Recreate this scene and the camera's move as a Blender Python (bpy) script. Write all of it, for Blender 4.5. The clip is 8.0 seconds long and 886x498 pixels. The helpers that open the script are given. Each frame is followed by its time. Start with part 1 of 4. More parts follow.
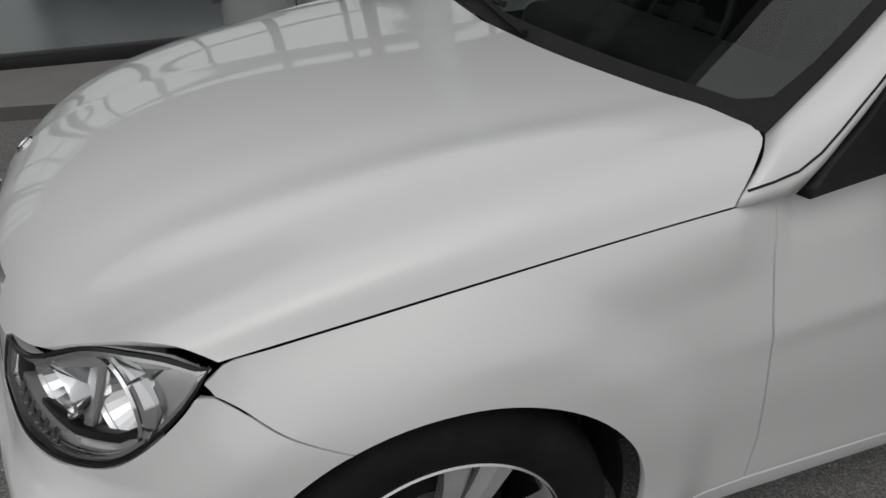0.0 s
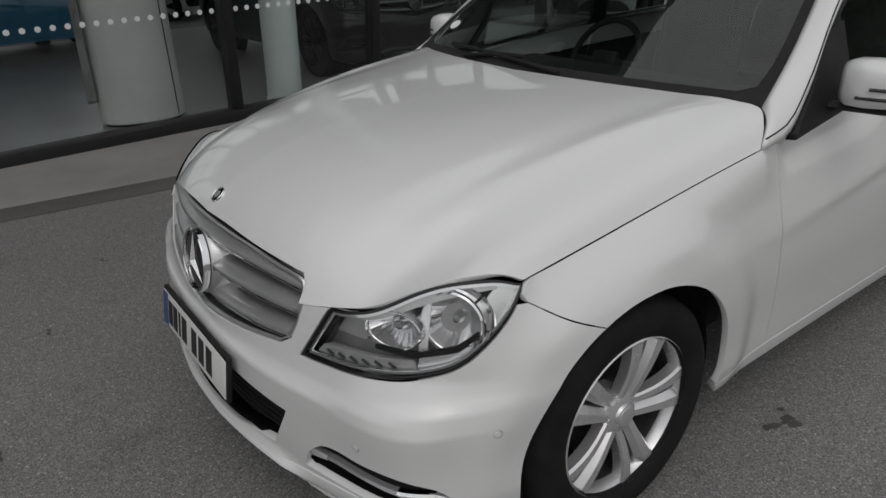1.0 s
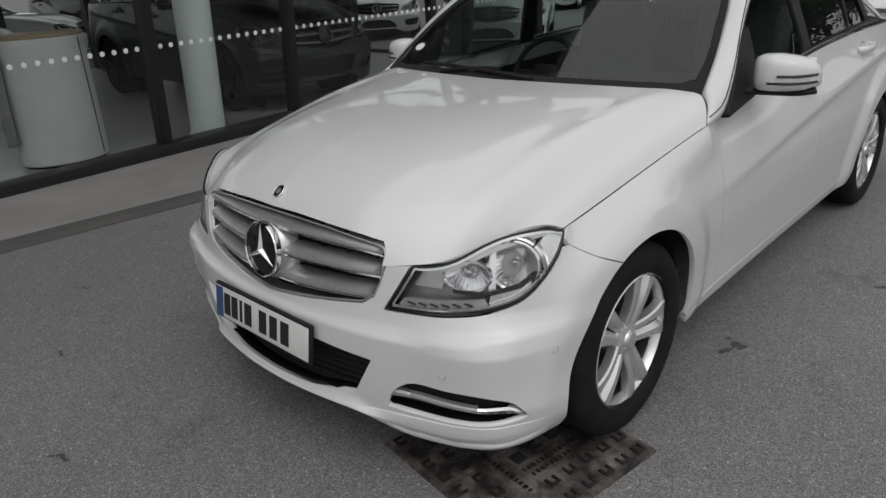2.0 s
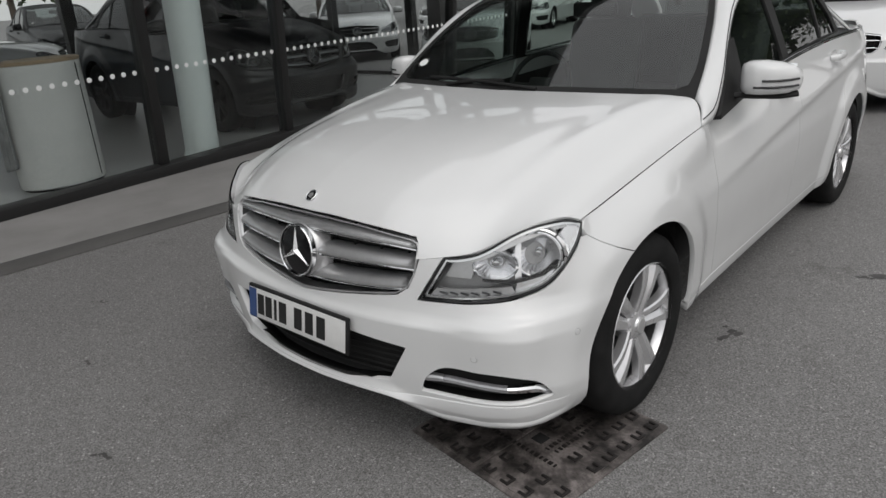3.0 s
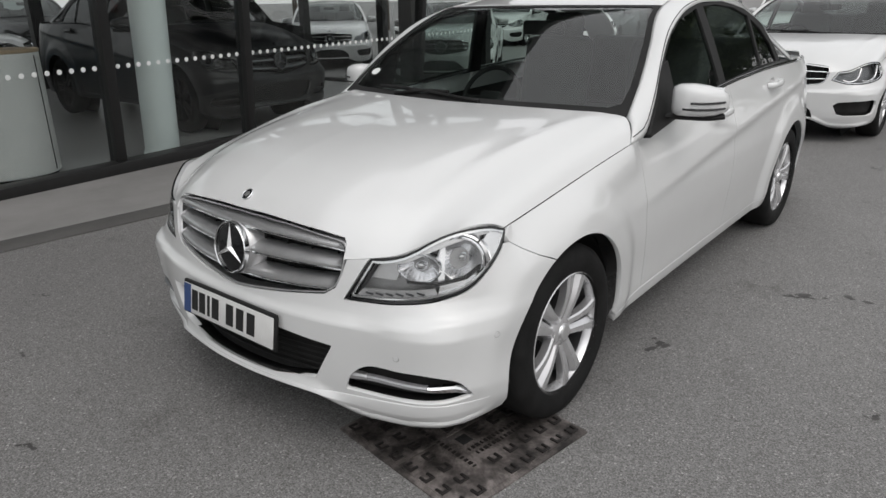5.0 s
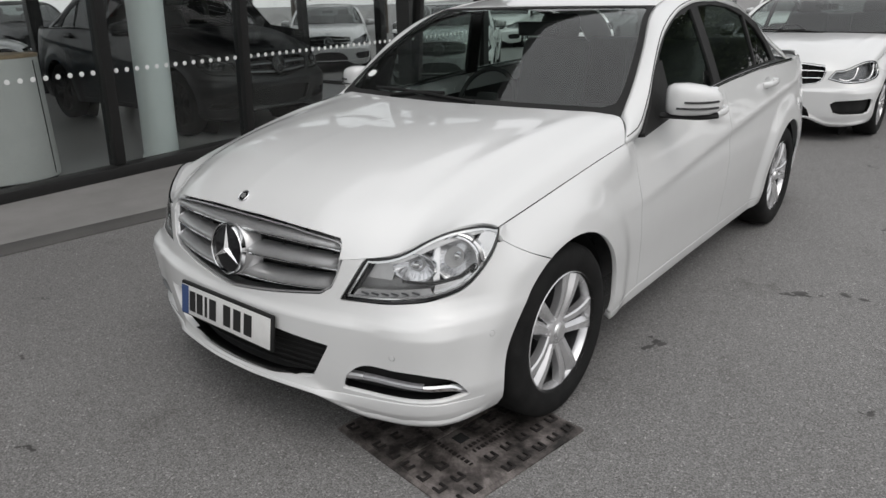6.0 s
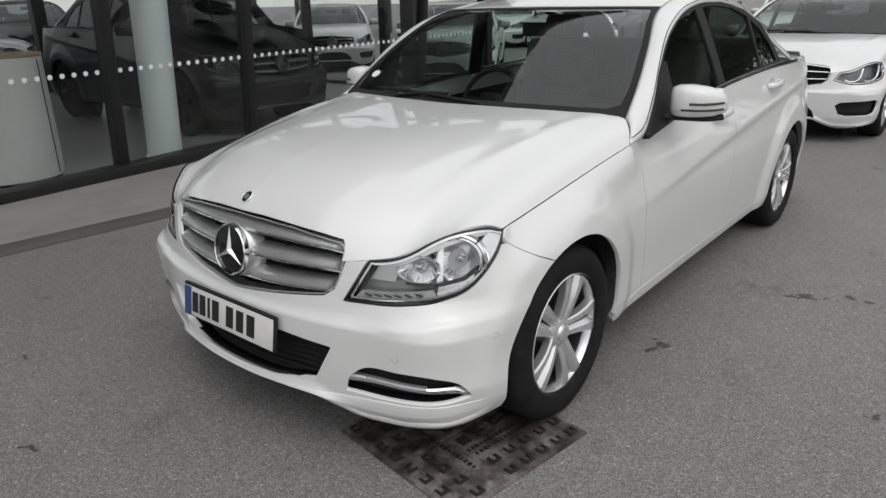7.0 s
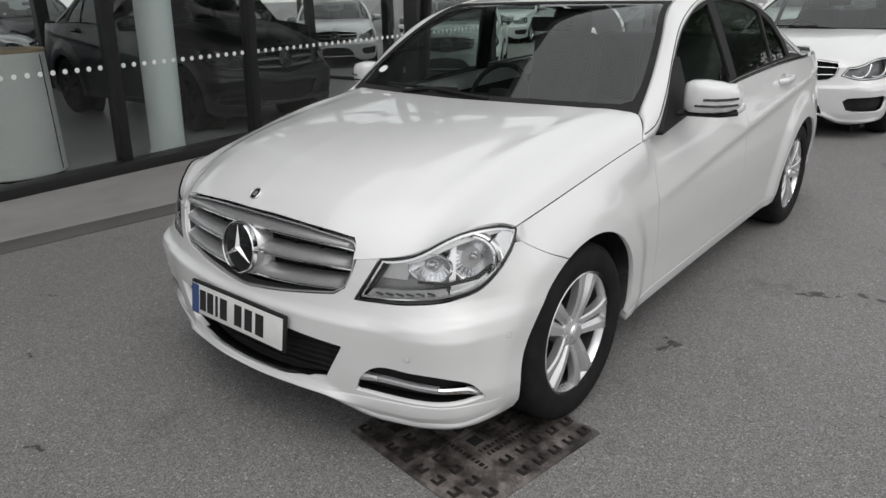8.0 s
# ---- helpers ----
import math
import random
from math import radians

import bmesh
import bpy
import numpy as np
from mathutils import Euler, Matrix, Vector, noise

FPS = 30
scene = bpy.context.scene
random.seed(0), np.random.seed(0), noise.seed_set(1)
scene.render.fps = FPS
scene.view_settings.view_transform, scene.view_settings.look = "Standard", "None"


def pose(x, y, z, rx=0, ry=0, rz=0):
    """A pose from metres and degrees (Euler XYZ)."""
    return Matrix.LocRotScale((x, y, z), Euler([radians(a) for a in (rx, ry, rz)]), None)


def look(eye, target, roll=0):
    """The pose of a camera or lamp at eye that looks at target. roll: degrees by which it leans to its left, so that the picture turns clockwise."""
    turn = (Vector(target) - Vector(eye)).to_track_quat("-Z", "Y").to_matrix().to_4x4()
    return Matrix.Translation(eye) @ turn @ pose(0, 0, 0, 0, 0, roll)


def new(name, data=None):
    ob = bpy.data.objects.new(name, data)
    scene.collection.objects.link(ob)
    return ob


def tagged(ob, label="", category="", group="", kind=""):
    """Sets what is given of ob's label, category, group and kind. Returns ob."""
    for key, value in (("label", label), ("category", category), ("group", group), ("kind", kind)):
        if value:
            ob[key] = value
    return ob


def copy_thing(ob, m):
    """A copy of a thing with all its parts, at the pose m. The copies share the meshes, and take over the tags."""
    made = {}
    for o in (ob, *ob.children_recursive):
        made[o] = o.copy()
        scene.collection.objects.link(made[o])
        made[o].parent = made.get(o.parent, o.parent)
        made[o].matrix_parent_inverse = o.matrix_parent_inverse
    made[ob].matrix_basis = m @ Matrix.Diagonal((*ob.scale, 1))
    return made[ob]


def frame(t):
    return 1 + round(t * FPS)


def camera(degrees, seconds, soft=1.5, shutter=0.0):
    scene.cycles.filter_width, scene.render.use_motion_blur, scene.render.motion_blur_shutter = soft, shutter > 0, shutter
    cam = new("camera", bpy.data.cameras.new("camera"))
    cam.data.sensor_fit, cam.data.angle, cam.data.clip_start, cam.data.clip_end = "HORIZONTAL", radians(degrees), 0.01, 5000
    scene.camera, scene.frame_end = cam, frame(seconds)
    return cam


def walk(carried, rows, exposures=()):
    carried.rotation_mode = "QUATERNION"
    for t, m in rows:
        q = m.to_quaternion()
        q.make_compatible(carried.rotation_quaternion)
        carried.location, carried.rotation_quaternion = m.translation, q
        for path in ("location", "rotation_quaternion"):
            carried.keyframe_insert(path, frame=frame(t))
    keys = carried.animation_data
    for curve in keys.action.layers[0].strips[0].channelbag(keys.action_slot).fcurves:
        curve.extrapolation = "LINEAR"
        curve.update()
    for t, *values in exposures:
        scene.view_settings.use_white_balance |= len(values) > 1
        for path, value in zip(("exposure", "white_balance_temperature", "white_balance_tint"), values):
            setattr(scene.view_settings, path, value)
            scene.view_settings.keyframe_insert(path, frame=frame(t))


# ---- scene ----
cam = camera(65.2, 8.0)
PATH = [
    (0, (1.59, -0.25, 1.382), (-0.047, 0.306, 0.375), 0.3),
    (0.2, (1.661, -0.447, 1.39), (0.025, 0.185, 0.429), 0.3),
    (0.5, (1.733, -0.742, 1.414), (0.127, 0.008, 0.487), -0.8),
    (0.7, (1.728, -0.926, 1.41), (0.163, -0.05, 0.524), -1.6),
    (1, (1.746, -1.173, 1.434), (0.263, -0.115, 0.608), -2.1),
    (1.2, (1.78, -1.311, 1.44), (0.333, -0.168, 0.667), -1.8),
    (1.5, (1.818, -1.509, 1.439), (0.398, -0.307, 0.705), -2.8),
    (1.7, (1.801, -1.619, 1.449), (0.442, -0.362, 0.693), -2.7),
    (2.8, (1.772, -1.985, 1.441), (0.549, -0.575, 0.724), -4.5),
    (3, (1.798, -1.992, 1.446), (0.536, -0.612, 0.738), -4.1),
    (3.5, (1.85, -1.972, 1.443), (0.568, -0.602, 0.752), -2.7),
    (4, (1.886, -1.967, 1.44), (0.602, -0.594, 0.758), -1.4),
    (4.2, (1.904, -1.959, 1.422), (0.647, -0.557, 0.747), -1.0),
    (4.5, (1.938, -1.959, 1.438), (0.718, -0.53, 0.751), -0.8),
    (4.7, (1.939, -1.961, 1.44), (0.734, -0.52, 0.754), -0.9),
    (5.8, (1.965, -1.959, 1.432), (0.754, -0.516, 0.76), -1.5),
    (6, (1.967, -1.962, 1.436), (0.76, -0.516, 0.761), -1.5),
    (6.5, (1.97, -1.961, 1.436), (0.76, -0.518, 0.763), -1.4),
    (7, (1.96, -1.956, 1.439), (0.747, -0.516, 0.764), -1.4),
    (7.5, (1.957, -1.948, 1.433), (0.745, -0.508, 0.757), -1.7),
    (8, (1.912, -1.951, 1.434), (0.698, -0.516, 0.748), -1.4),
]
walk(cam, [(t, look(eye, target, roll)) for t, eye, target, roll in PATH],
     [(0, -.58), (.2, -.74), (.5, -.73), (1, -.58), (1.5, -.42), (1.7, -.38), (2.8, -.12), (3, -.08), (3.5, -.04), (4.5, .04), (6, .08), (8, .08)])


# ---- world, sun ----
world = bpy.data.worlds.new("overcast_sky")
scene.world = world
world.use_nodes = True
wn, wl = world.node_tree.nodes, world.node_tree.links
sky = wn.new("ShaderNodeTexSky")
sky.sky_type, sky.sun_disc = "NISHITA", False
sky.sun_elevation, sky.sun_rotation = radians(55), radians(120)
sky.air_density, sky.dust_density, sky.ozone_density = 1.0, 6.0, 1.0
grey = wn.new("ShaderNodeHueSaturation")
grey.inputs["Saturation"].default_value = .45
wl.new(sky.outputs[0], grey.inputs["Color"])
# cloud cover: an even pale layer over most of the sky
cloud = wn.new("ShaderNodeMix")
cloud.data_type = "RGBA"
cloud.inputs[0].default_value = .7
cloud.inputs[7].default_value = (6.95, 6.93, 6.92, 1)
wl.new(grey.outputs[0], cloud.inputs[6])
wl.new(cloud.outputs[2], wn["Background"].inputs["Color"])
wn["Background"].inputs["Strength"].default_value = .15

sun = new("sun", bpy.data.lights.new("sun", "SUN"))
sun.data.energy, sun.data.angle, sun.data.color = .5, radians(60), (.95, .98, 1)
sun.matrix_basis = look((3, -5, 11), (0, 0, 0))


# ---- materials ----
def material(name, color, rough=.5, metal=0.0, coat=0.0, **more):
    m = bpy.data.materials.new(name)
    m.use_nodes = True
    b = m.node_tree.nodes["Principled BSDF"]
    b.inputs["Base Color"].default_value = (*color, 1)
    b.inputs["Roughness"].default_value, b.inputs["Metallic"].default_value = rough, metal
    b.inputs["Coat Weight"].default_value, b.inputs["Coat Roughness"].default_value = coat, .03
    for key, value in more.items():
        b.inputs[key.replace("_", " ")].default_value = value
    return m


def noise_at(m, scale, detail=4, rough=.6):
    n = m.node_tree.nodes
    co = n.new("ShaderNodeTexCoord")
    t = n.new("ShaderNodeTexNoise")
    t.inputs["Scale"].default_value, t.inputs["Detail"].default_value, t.inputs["Roughness"].default_value = scale, detail, rough
    m.node_tree.links.new(co.outputs["Object"], t.inputs["Vector"])
    return t.outputs["Fac"]


def ramp(m, fac, stops):
    r = m.node_tree.nodes.new("ShaderNodeValToRGB")
    e = r.color_ramp.elements
    while len(e) < len(stops):
        e.new(.5)
    for el, (pos, col) in zip(e, stops):
        el.position, el.color = pos, (*col, 1)
    m.node_tree.links.new(fac, r.inputs["Fac"])
    return r.outputs["Color"]


def mix(m, kind, fac, a, b):
    x = m.node_tree.nodes.new("ShaderNodeMix")
    x.data_type, x.blend_type = "RGBA", kind
    for socket, value in ((x.inputs[0], fac), (x.inputs[6], a), (x.inputs[7], b)):
        if hasattr(value, "links"):
            m.node_tree.links.new(value, socket)
        else:
            socket.default_value = value
    return x.outputs[2]


def into(m, name, value):
    m.node_tree.links.new(value, m.node_tree.nodes["Principled BSDF"].inputs[name])


def bump(m, height, strength, distance):
    b = m.node_tree.nodes.new("ShaderNodeBump")
    b.inputs["Strength"].default_value, b.inputs["Distance"].default_value = strength, distance
    m.node_tree.links.new(height, b.inputs["Height"])
    into(m, "Normal", b.outputs["Normal"])


def mottled(name, c0, c1, scale, rough=.5, relief=0.0, fine=0.0, **more):
    """A surface whose colour wanders between two tones, with fine relief."""
    m = material(name, c0, rough, **more)
    wide, small = noise_at(m, scale), noise_at(m, fine or scale * 25, 6)
    a = ramp(m, wide, [(.3, c0), (.7, c1)])
    b = ramp(m, small, [(.3, (.86, .86, .86)), (.7, (1.1, 1.1, 1.1))])
    into(m, "Base Color", mix(m, "MULTIPLY", 1.0, a, b))
    if relief:
        bump(m, small, .6, relief)
    return m


def glass(name, tint, ior=1.5, rough=0.0):
    """A thin pane: clear with a tint, and mirror gloss by Fresnel."""
    m = bpy.data.materials.new(name)
    m.use_nodes = True
    n, l = m.node_tree.nodes, m.node_tree.links
    n.remove(n["Principled BSDF"])
    clear, gloss, mx = n.new("ShaderNodeBsdfTransparent"), n.new("ShaderNodeBsdfGlossy"), n.new("ShaderNodeMixShader")
    clear.inputs["Color"].default_value = (*tint, 1)
    gloss.inputs["Roughness"].default_value = rough
    # gloss by angle, the same from both sides of the pane: f0 + (1 - f0) * (1 - cos) ^ 5
    f0 = ((ior - 1) / (ior + 1)) ** 2
    face, power, scale = n.new("ShaderNodeLayerWeight"), n.new("ShaderNodeMath"), n.new("ShaderNodeMath")
    face.inputs["Blend"].default_value = .5
    power.operation, scale.operation = "POWER", "MULTIPLY_ADD"
    power.inputs[1].default_value = 5
    scale.inputs[1].default_value, scale.inputs[2].default_value = 1 - f0, f0
    l.new(face.outputs["Facing"], power.inputs[0])
    l.new(power.outputs[0], scale.inputs[0])
    l.new(scale.outputs[0], mx.inputs[0])
    l.new(clear.outputs[0], mx.inputs[1])
    l.new(gloss.outputs[0], mx.inputs[2])
    l.new(mx.outputs[0], n["Material Output"].inputs["Surface"])
    return m


PAINT = material("white_paint", (.665, .67, .67), .32, coat=1.0)
into(PAINT, "Roughness", ramp(PAINT, noise_at(PAINT, 9), [(.3, (.28,) * 3), (.7, (.38,) * 3)]))
DARK_PAINT = material("black_paint", (.006, .006, .007), .42, coat=.12)
BLUE_PAINT = material("blue_paint", (.02, .16, .30), .3, coat=1.0)
CHROME = material("chrome", (.82, .83, .84), .08, 1.0)
SATIN = mottled("satin_silver", (.52, .52, .525), (.60, .60, .605), 20, .32, metal=.75)
BRIGHT = material("bright_metal", (.85, .85, .86), .22, .8)
LENS_GREY = material("lamp_strip_grey", (.30, .30, .31), .15, .3)
ALLOY = mottled("alloy", (.64, .64, .65), (.72, .72, .73), 15, .25, metal=.7, coat=.6)
# the alloy again, darkened for the shade inside the rim
SHADED_BARREL = mottled("shaded_rim_barrel", (.05, .05, .052), (.09, .09, .092), 15, .4, metal=.5)
RUBBER = mottled("tyre_rubber", (.010, .010, .010), (.018, .018, .018), 12, .75, .0008, 300, Specular_IOR_Level=.12)
PLASTIC = mottled("black_plastic", (.012, .012, .012), (.02, .02, .02), 15, .55, .0003, 700, Specular_IOR_Level=.22)
GLOSS_BLACK = material("gloss_black", (.008, .008, .009), .12)
LINER = mottled("arch_liner", (.008, .008, .008), (.016, .016, .016), 8, .9, .001, 200)
FABRIC = mottled("dark_leather", (.045, .045, .046), (.065, .065, .066), 10, .55, .0005, 400)
SCREEN = glass("windscreen_glass", (.80, .88, .85), 2.0)
WINDOW = glass("window_glass", (.60, .67, .64), 1.2)
BLACK_WINDOW = glass("black_glass", (.05, .055, .055), 1.25)
DARK_WINDOW = glass("privacy_glass", (.22, .24, .24), 1.25)
LENS = glass("lamp_lens", (.90, .905, .905), 1.34)
REFLECTOR = material("lamp_reflector", (.80, .80, .81), .16, .95)
LAMP_GREY = mottled("lamp_housing", (.36, .36, .363), (.44, .44, .443), 15, .30, metal=.3)
SMOKED = material("smoked_chrome", (.16, .165, .17), .3, .8)
RED_LENS = material("red_lens", (.25, .01, .01), .1, coat=1.0)
PLATE_WHITE = mottled("plate_white", (.62, .62, .61), (.68, .68, .67), 20, .4)
PLATE_BLUE = material("plate_blue", (.035, .07, .19), .4)
INK = material("ink_black", (.012, .012, .012), .5)
PAPER = material("paper_white", (.75, .76, .75), .6)

# asphalt: dark binder with pale chippings and wide worn patches
ASPHALT = material("asphalt", (.10, .095, .092), .85)
patch = ramp(ASPHALT, noise_at(ASPHALT, .35, 5, .65), [(.3, (.166, .164, .163)), (.7, (.204, .202, .200))])
chip = ramp(ASPHALT, noise_at(ASPHALT, 170, 2, .7), [(.36, (.6, .59, .58)), (.5, (1, 1, 1)), (.64, (1.5, 1.48, 1.46))])
vor = ASPHALT.node_tree.nodes.new("ShaderNodeTexVoronoi")
vor.inputs["Scale"].default_value = 150
co = ASPHALT.node_tree.nodes.new("ShaderNodeTexCoord")
ASPHALT.node_tree.links.new(co.outputs["Object"], vor.inputs["Vector"])
stone = ramp(ASPHALT, vor.outputs["Color"], [(.2, (.66, .65, .64)), (.55, (.95, .95, .95)), (.84, (1.1, 1.1, 1.1)), (.95, (1.75, 1.73, 1.71))])
patch = mix(ASPHALT, "MULTIPLY", 1.0, patch, stone)
stain = ramp(ASPHALT, noise_at(ASPHALT, 2.2, 6, .7), [(.30, (.70, .69, .68)), (.42, (1, 1, 1))])
into(ASPHALT, "Base Color", mix(ASPHALT, "MULTIPLY", 1.0, mix(ASPHALT, "MULTIPLY", 1.0, patch, chip), stain))
bump(ASPHALT, noise_at(ASPHALT, 170, 3, .7), .35, .003)
PAVING = mottled("pavement_concrete", (.190, .185, .181), (.255, .249, .244), 1.3, .85, .001, 150)
CHANNEL = mottled("channel_stone", (.075, .072, .070), (.10, .097, .094), 2.0, .8, .0015, 120)
IRON = material("cast_iron", (.08, .07, .065), .6, .15)
rust = ramp(IRON, noise_at(IRON, 9, 6, .65), [(.38, (.014, .012, .011)), (.5, (.075, .065, .061)), (.62, (.190, .168, .160))])
into(IRON, "Base Color", mix(IRON, "MULTIPLY", 1.0, rust, ramp(IRON, noise_at(IRON, 140, 5), [(.3, (.7, .7, .7)), (.7, (1.2, 1.2, 1.2))])))
bump(IRON, noise_at(IRON, 120, 5), .6, .0014)
IRON_DARK = mottled("dark_iron", (.010, .009, .0085), (.024, .020, .019), 12, .55, .0004, 200, metal=.2)
FRAME = material("dark_frame", (.012, .012, .012), .45)
PANE = glass("showroom_glass", (.88, .90, .895), 1.5)
CLEAR_PANE = glass("clear_glass", (.97, .975, .975), 1.4)
TILE = mottled("showroom_floor", (.30, .297, .294), (.37, .365, .36), 1.2, .3)
DARK_WALL = mottled("dark_wall", (.010, .010, .010), (.016, .016, .016), 1.5, .8)
COLUMN = mottled("column_paint", (.74, .80, .79), (.80, .85, .84), 3, .4)
PODIUM = mottled("podium_laminate", (.60, .595, .585), (.66, .655, .64), 2, .45)
WOOD = mottled("wooden_rim", (.30, .22, .14), (.38, .28, .18), 12, .45)
CLOTH = mottled("grey_cloth", (.22, .22, .225), (.36, .36, .365), 14, .9, .001, 300)
DOT = material("etched_dot", (.75, .76, .75), .7)
SOFFIT = mottled("canopy_soffit", (.06, .06, .06), (.085, .085, .085), 1, .7)
LEAF = mottled("foliage", (.035, .06, .02), (.07, .10, .035), 3, .7)
BARK = mottled("bark", (.06, .045, .035), (.10, .08, .06), 8, .9, .004, 60)
OIL = mottled("oil_stain", (.045, .043, .042), (.075, .072, .070), 9, .75, .001, 150)


# ---- the saloon's surfaces, in metres: x to its left, y backwards from the front axle, z up ----
def smooth(x, xs, ys):
    """Monotone cubic through the points (xs, ys)."""
    x, xs, ys = np.asarray(x, float), np.asarray(xs, float), np.asarray(ys, float)
    h, d = np.diff(xs), np.diff(ys) / np.diff(xs)
    m = np.zeros_like(ys)
    m[0], m[-1] = d[0], d[-1]
    for i in range(1, len(xs) - 1):
        if d[i - 1] * d[i] > 0:
            a, b = 2 * h[i] + h[i - 1], h[i] + 2 * h[i - 1]
            m[i] = (a + b) / (a / d[i - 1] + b / d[i])
    i = np.clip(np.searchsorted(xs, x) - 1, 0, len(xs) - 2)
    t = np.clip((x - xs[i]) / h[i], 0, 1)
    return ((1 + 2 * t) * (1 - t) ** 2 * ys[i] + t * (1 - t) ** 2 * h[i] * m[i] + t * t * (3 - 2 * t) * ys[i + 1] + t * t * (t - 1) * h[i] * m[i + 1])


def curve3(points, n):
    """n points along a smooth curve through the given ones, evenly spaced."""
    p = np.array(points, float)
    k = np.r_[0, np.cumsum(np.linalg.norm(np.diff(p, axis=0), axis=1))]
    m = np.gradient(p, k, axis=0)
    t = np.linspace(0, k[-1], max(200, 4 * n))
    i = np.clip(np.searchsorted(k, t) - 1, 0, len(k) - 2)
    h, f = (k[i + 1] - k[i])[:, None], ((t - k[i]) / (k[i + 1] - k[i]))[:, None]
    q = (1 + 2 * f) * (1 - f) ** 2 * p[i] + f * (1 - f) ** 2 * h * m[i] + f * f * (3 - 2 * f) * p[i + 1] + f * f * (f - 1) * h * m[i + 1]
    s = np.r_[0, np.cumsum(np.linalg.norm(np.diff(q, axis=0), axis=1))]
    e = np.linspace(0, s[-1], n)
    return np.stack([np.interp(e, s, q[:, j]) for j in range(p.shape[1])], axis=1)


OUTLINE = curve3([(0, -.776), (.1, -.774), (.204, -.764), (.4, -.729), (.549, -.684), (.68, -.622), (.772, -.548), (.829, -.462), (.861, -.368), (.88, -.243), (.889, -.097), (.891, .101), (.885, .507), (.876, 1.293), (.870, 2.196), (.866, 2.76), (.85, 3.1), (.8, 3.4), (.735, 3.58), (.64, 3.7), (.46, 3.765), (.25, 3.795), (0, 3.8)], 900)
ARC = np.r_[0, np.cumsum(np.linalg.norm(np.diff(OUTLINE, axis=0), axis=1))]


def sx(x):
    """Arc length at the nose, by x."""
    return float(np.interp(x, OUTLINE[:200, 0], ARC[:200]))


def sy(y):
    """Arc length along the flank, by y."""
    return float(np.interp(y, OUTLINE[:, 1], ARC))


def srear(x):
    """Arc length at the tail, by x."""
    return float(np.interp(-x, -OUTLINE[650:, 0], ARC[650:]))


HEIGHTS = [0.145, 0.19, 0.265, 0.377, 0.545, 0.568, 0.651, 0.722, 0.803, 0.884, 0.965, 1.056]
INSETS = [
    (sx(0), [.10, .05, .015, .004, .020, .036, .044, .05, .09, .17, .28, .4]),
    (sx(.45), [.10, .05, .015, .004, .000, .026, .050, .065, .10, .18, .28, .4]),
    (sx(.76), [.07, .022, .016, .012, .0, .020, .038, .062, .10, .18, .28, .4]),
    (sy(-.365), [.07, .04, .02, .018, .002, .006, .016, .03, .058, .12, .22, .34]),
    (sy(.0), [.06, .045, .03, .02, .002, .001, .002, .012, .042, .10, .18, .28]),
    (sy(.5), [.07, .045, .03, .022, .006, .005, .004, .011, .028, .06, .11, .2]),
    (sy(1.3), [.075, .05, .03, .020, .004, .003, .001, .010, .018, .034, .058, .10]),
    (sy(2.9), [.075, .05, .03, .018, .002, .001, .0, .004, .010, .020, .040, .078]),
    (srear(.72), [.12, .07, .04, .02, .0, .0, .008, .015, .03, .045, .06, .09]),
    (srear(0), [.12, .06, .03, .01, .0, .005, .02, .04, .055, .06, .06, .08]),
]


